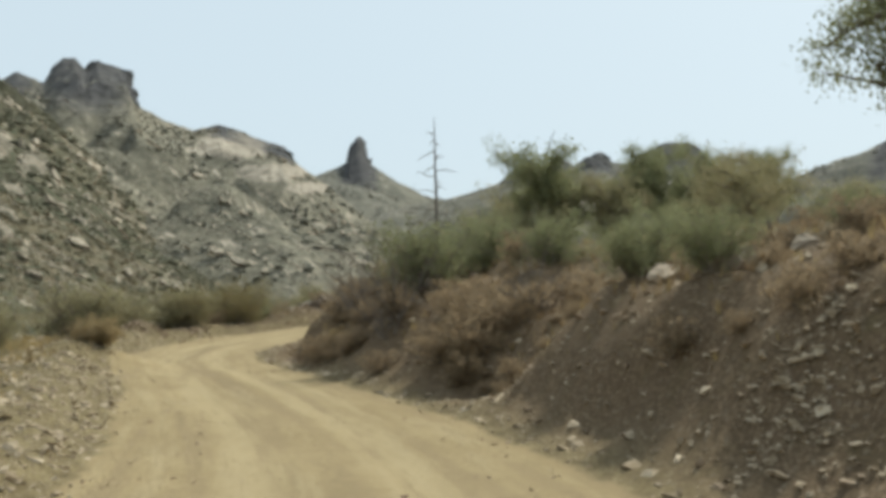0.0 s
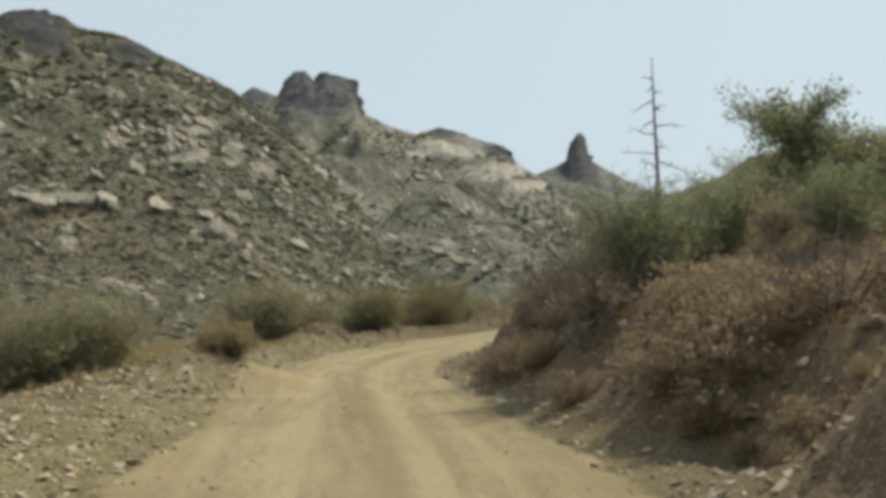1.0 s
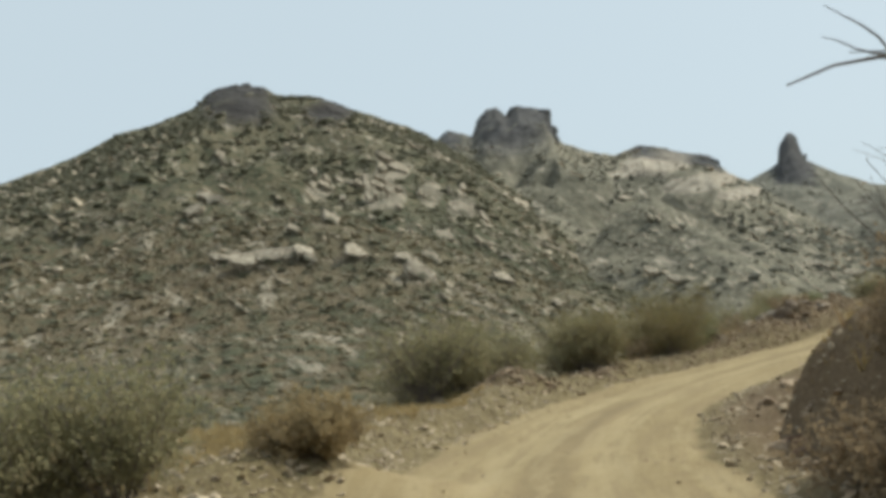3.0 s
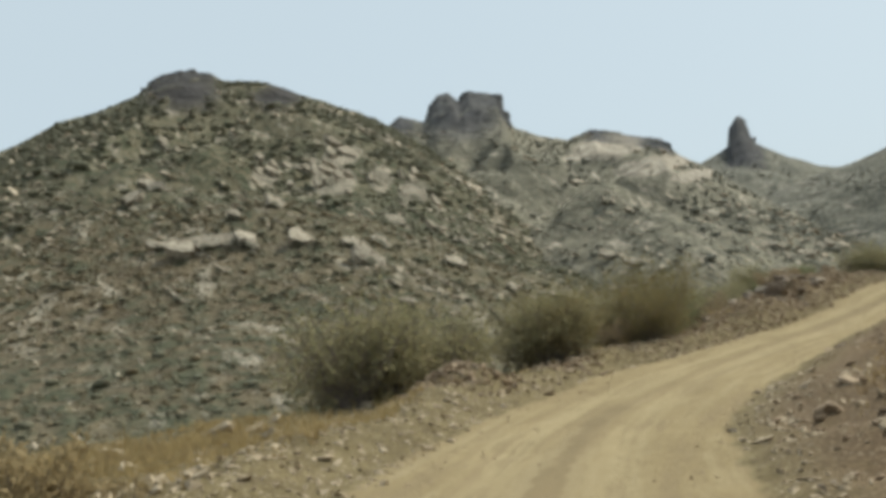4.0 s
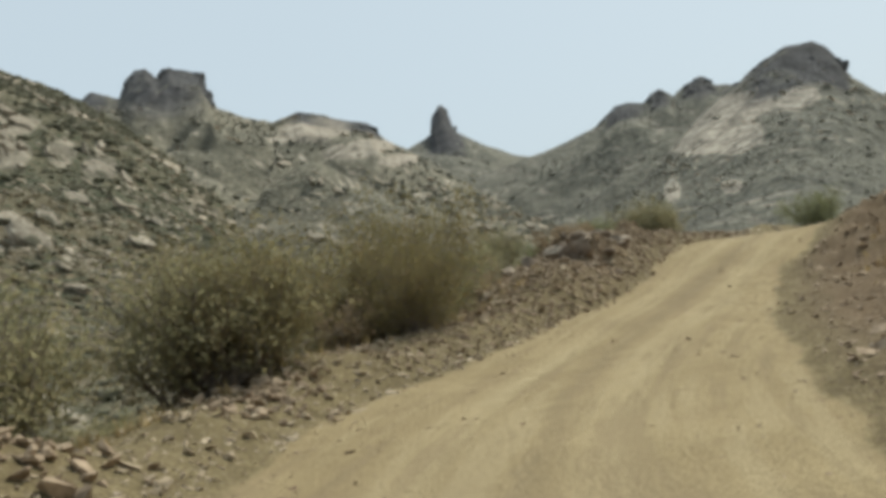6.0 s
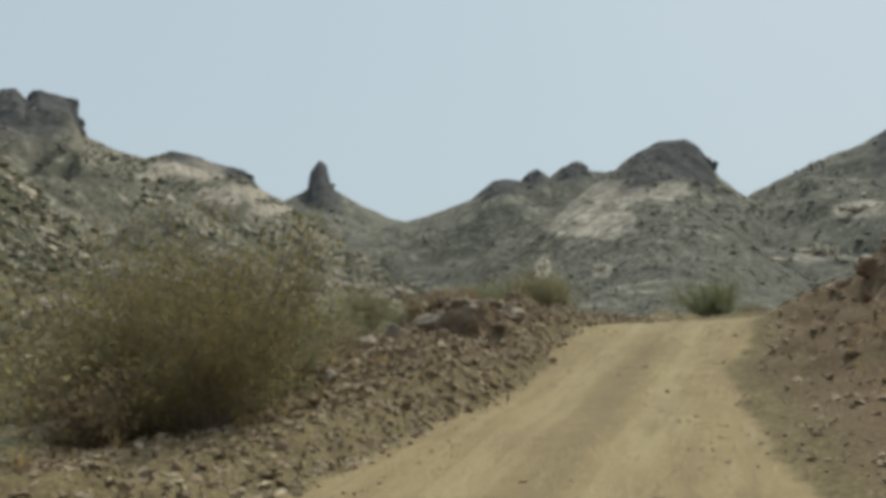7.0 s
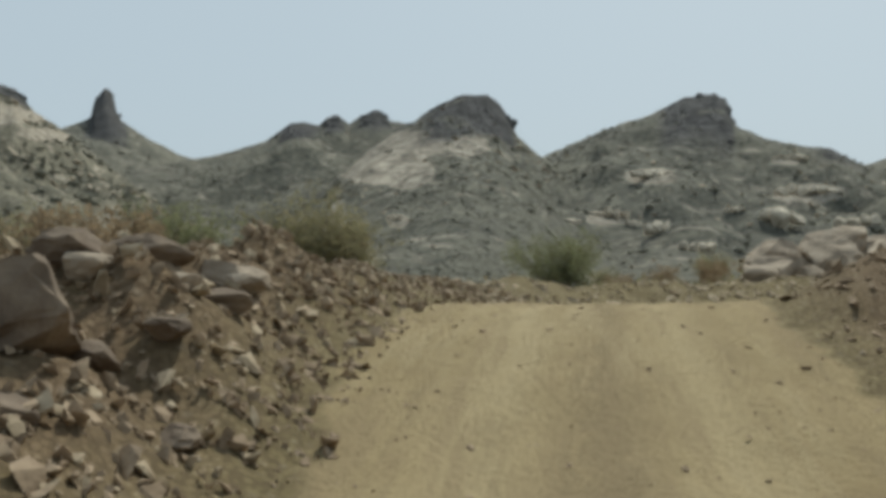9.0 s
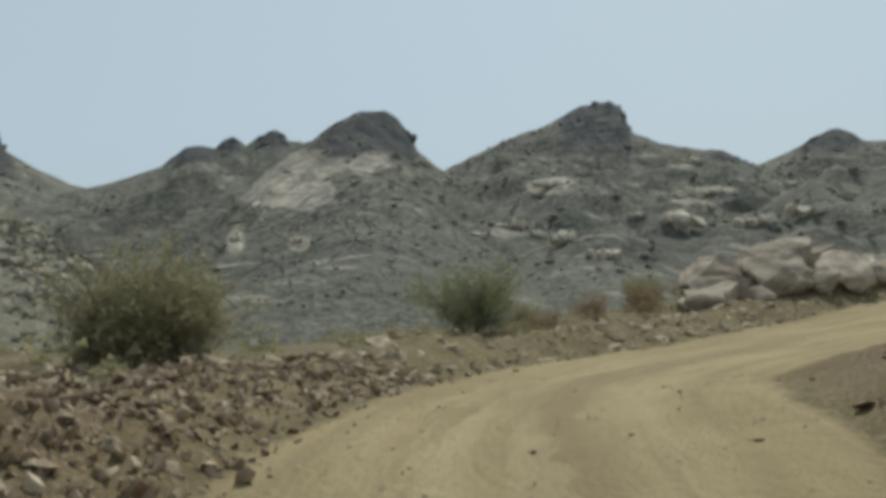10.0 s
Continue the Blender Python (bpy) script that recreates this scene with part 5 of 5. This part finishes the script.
rubble("spoil_stones", "brown stones covering a spoil heap inside the bend", np.array([3.3, 66.1]) + g.normal(0, 1, (900, 2)) * np.array([1.1, 1.5]), 0.055, 0.6, BROWN_RUBBLE, 49, 0.22, 0.4)
g = np.random.default_rng(53)
rubble("fallen_stones", "pile of pale stones fallen from the cut bank", np.array([3.25, 8.9]) + g.normal(0, 1, (420, 2)) * np.array([0.3, 0.42]), 0.034, 0.5, RUBBLE, 54, 0.085, 0.5)
g = np.random.default_rng(60)
rubble("edge_stones", "loose pile of pale stones on the edge of the shoulder", np.array([-13.6, 34.0]) + g.normal(0, 1, (170, 2)) * np.array([0.8, 0.8]), 0.06, 0.5, RUBBLE, 65, 0.15, 0.4)
# heap of dug-out stones on the shoulder
g = np.random.default_rng(51)
xy = np.array([-13.7, 44.7]) + g.normal(0, 1, (520, 2)) * np.array([0.6, 0.75])
rubble("stone_heap", "low heap of dumped brown stones on the shoulder", xy, 0.072, 0.45, BROWN_RUBBLE, 52, 0.15, 0.5, 0.8)
rubble("stone_pile", "small pile of dumped stones beside the shrubs", np.array([-12.4, 49.8]) + g.normal(0, 1, (260, 2)) * np.array([0.45, 0.6]), 0.06, 0.45, BROWN_RUBBLE, 57, 0.13, 0.5, 0.8)

# single stones
g = np.random.default_rng(61)
models = [rock("stone", -9, 30, 0.15, PALE_ROCK, "angular pale stone on the shoulder of the track", group="stones beside the track", cat="stone") for _ in range(6)]
spots = np.concatenate([side_of_track(95, 62, -1, 0.2, 3.5, 6, 56), side_of_track(70, 63, 1, 0.2, 2.4, 6, 66), side_of_track(60, 64, -1, 0.3, 5.0, 55, 73)])
zs = ground_z(spots[:, 0], spots[:, 1])
for k, ((x, y), z) in enumerate(zip(spots, zs)):
    m = pose(x, y, z + 0.03, g.uniform(-30, 30), g.uniform(-30, 30), g.uniform(0, 360))
    ob = models[k % 6]
    ob.scale = (g.uniform(0.3, 0.75),) * 3
    if k < 6:
        ob.matrix_basis = m @ Matrix.Diagonal((*ob.scale, 1))
    else:
        copy_thing(ob, m)
pebble = rock("pebble", -8.5, 55.7, 0.12, RED_ROCK, "dark loose pebble lying on the track", group="pebbles on the track", cat="stone")
i = g.integers(40, 330, 90)
for k in i:
    off = g.uniform(-1, 1) * LINE[k, 3]
    x, y = LINE[k, 0] + TANG[k, 1] * off, LINE[k, 1] - TANG[k, 0] * off
    pebble.scale = (g.uniform(0.25, 0.9),) * 3
    copy_thing(pebble, pose(x, y, float(ground_z(x, y)[0]) + 0.01, 0, 0, g.uniform(0, 360)))

# ---- grass and low scrub ----


def blade_template():
    v, f = [], []
    for k in range(9):
        a = rng.uniform(0, 6.283)
        b = Vector((math.cos(a), math.sin(a), 0)) * 0.12
        tip = b * rng.uniform(2, 5) + Vector((0, 0, rng.uniform(0.6, 1.1)))
        w = Vector((-math.sin(a), math.cos(a), 0)) * 0.05
        v += [b + w, b - w, tip]
        f.append((3 * k, 3 * k + 1, 3 * k + 2))
    return np.array([tuple(p) for p in v]), np.array(f)


BLADES = [blade_template() for _ in range(5)]


def tufts(name, label, xy, size, material, templates, seed):
    g = np.random.default_rng(seed)
    n = len(xy)
    p = np.c_[xy, ground_z(xy[:, 0], xy[:, 1]) - 0.02]
    s = (size * np.exp(g.normal(0, 0.4, n)))[:, None] * g.uniform(0.8, 1.2, (n, 3))
    v, f = scatter_mesh(templates, p, turns(n, 0.2), s)
    tagged(array_part(name, v, f, material), label, "grass" if templates is BLADES else "scrub", kind="stuff")


tufts("bank_grass", "rusty dry grass covering the slope above the cut", side_of_track(13000, 71, 1, 2.0, 14, 6, 62, 1.1), 0.125, RUST_GRASS, BLADES, 72)
tufts("lip_grass", "dry straw grass on the bank", side_of_track(2600, 85, 1, 1.6, 10, 6, 62, 1.1), 0.11, STRAW, BLADES, 86)
tufts("shoulder_grass", "thin dry grass on the outer shoulder", side_of_track(6500, 73, -1, 1.6, 12, 4, 60, 1.1), 0.11, STRAW, BLADES, 74)
g = np.random.default_rng(87)
left_flat = np.array([-17.4, 39.0]) + g.normal(0, 1, (7500, 2)) * np.array([2.5, 2.0])
tufts("golden_grass", "golden dry grass on the flat beside the track", left_flat[track_coords(*left_flat.T)[0] + track_coords(*left_flat.T)[4] < -1.3], 0.12, STRAW, BLADES, 88)


def below_track(count, seed, reach=150, close=False):
    """Random places on the open slope and valley floor left of the track, denser near by."""
    g = np.random.default_rng(seed)
    r, a = 12 + reach * g.uniform(0, 1, count) ** 1.15, np.radians(g.uniform(-150, 25, count))
    xy = np.array([-8.0, 34.0]) + np.stack([r * np.sin(a), r * np.cos(a)], 1)
    d, s, ly, zr, w = track_coords(xy[:, 0], xy[:, 1])
    near = np.hypot(xy[:, 0] + 5.3, xy[:, 1] - 61.8) < 38          # what the crest of the track looks down on
    flat = np.hypot(xy[:, 0] + 17.6, (xy[:, 1] - 39.0) * 1.1) < 5.6      # left to the grass
    return xy[(d < 0) & (-d - w > 3.5) & ~flat & (near if close else ~near)]


tufts("valley_scrub", "low dusty scrub on the slope below the track", below_track(9000, 75, 110), 0.55, BROWN_BUSH, FINE_TUFTS, 76)
tufts("valley_brush", "dry tan brush on the slope below the track", below_track(4500, 77, 110), 0.5, DRY, FINE_TUFTS, 78)
SMALL_LEAVED = [tuft_template(70, 0.17) for _ in range(4)]
tufts("near_scrub", "low olive scrub below the crest of the track", below_track(7000, 81, 110, True), 0.42, OLIVE, SMALL_LEAVED, 82)
tufts("near_brush", "dry tan brush below the crest of the track", below_track(2500, 83, 110, True), 0.36, DRY, SMALL_LEAVED, 84)
rubble("valley_boulders", "pale stones strewn between scrub on the valley floor", below_track(7000, 79, 110), 0.14, 0.6, RUBBLE, 80, 0.6)
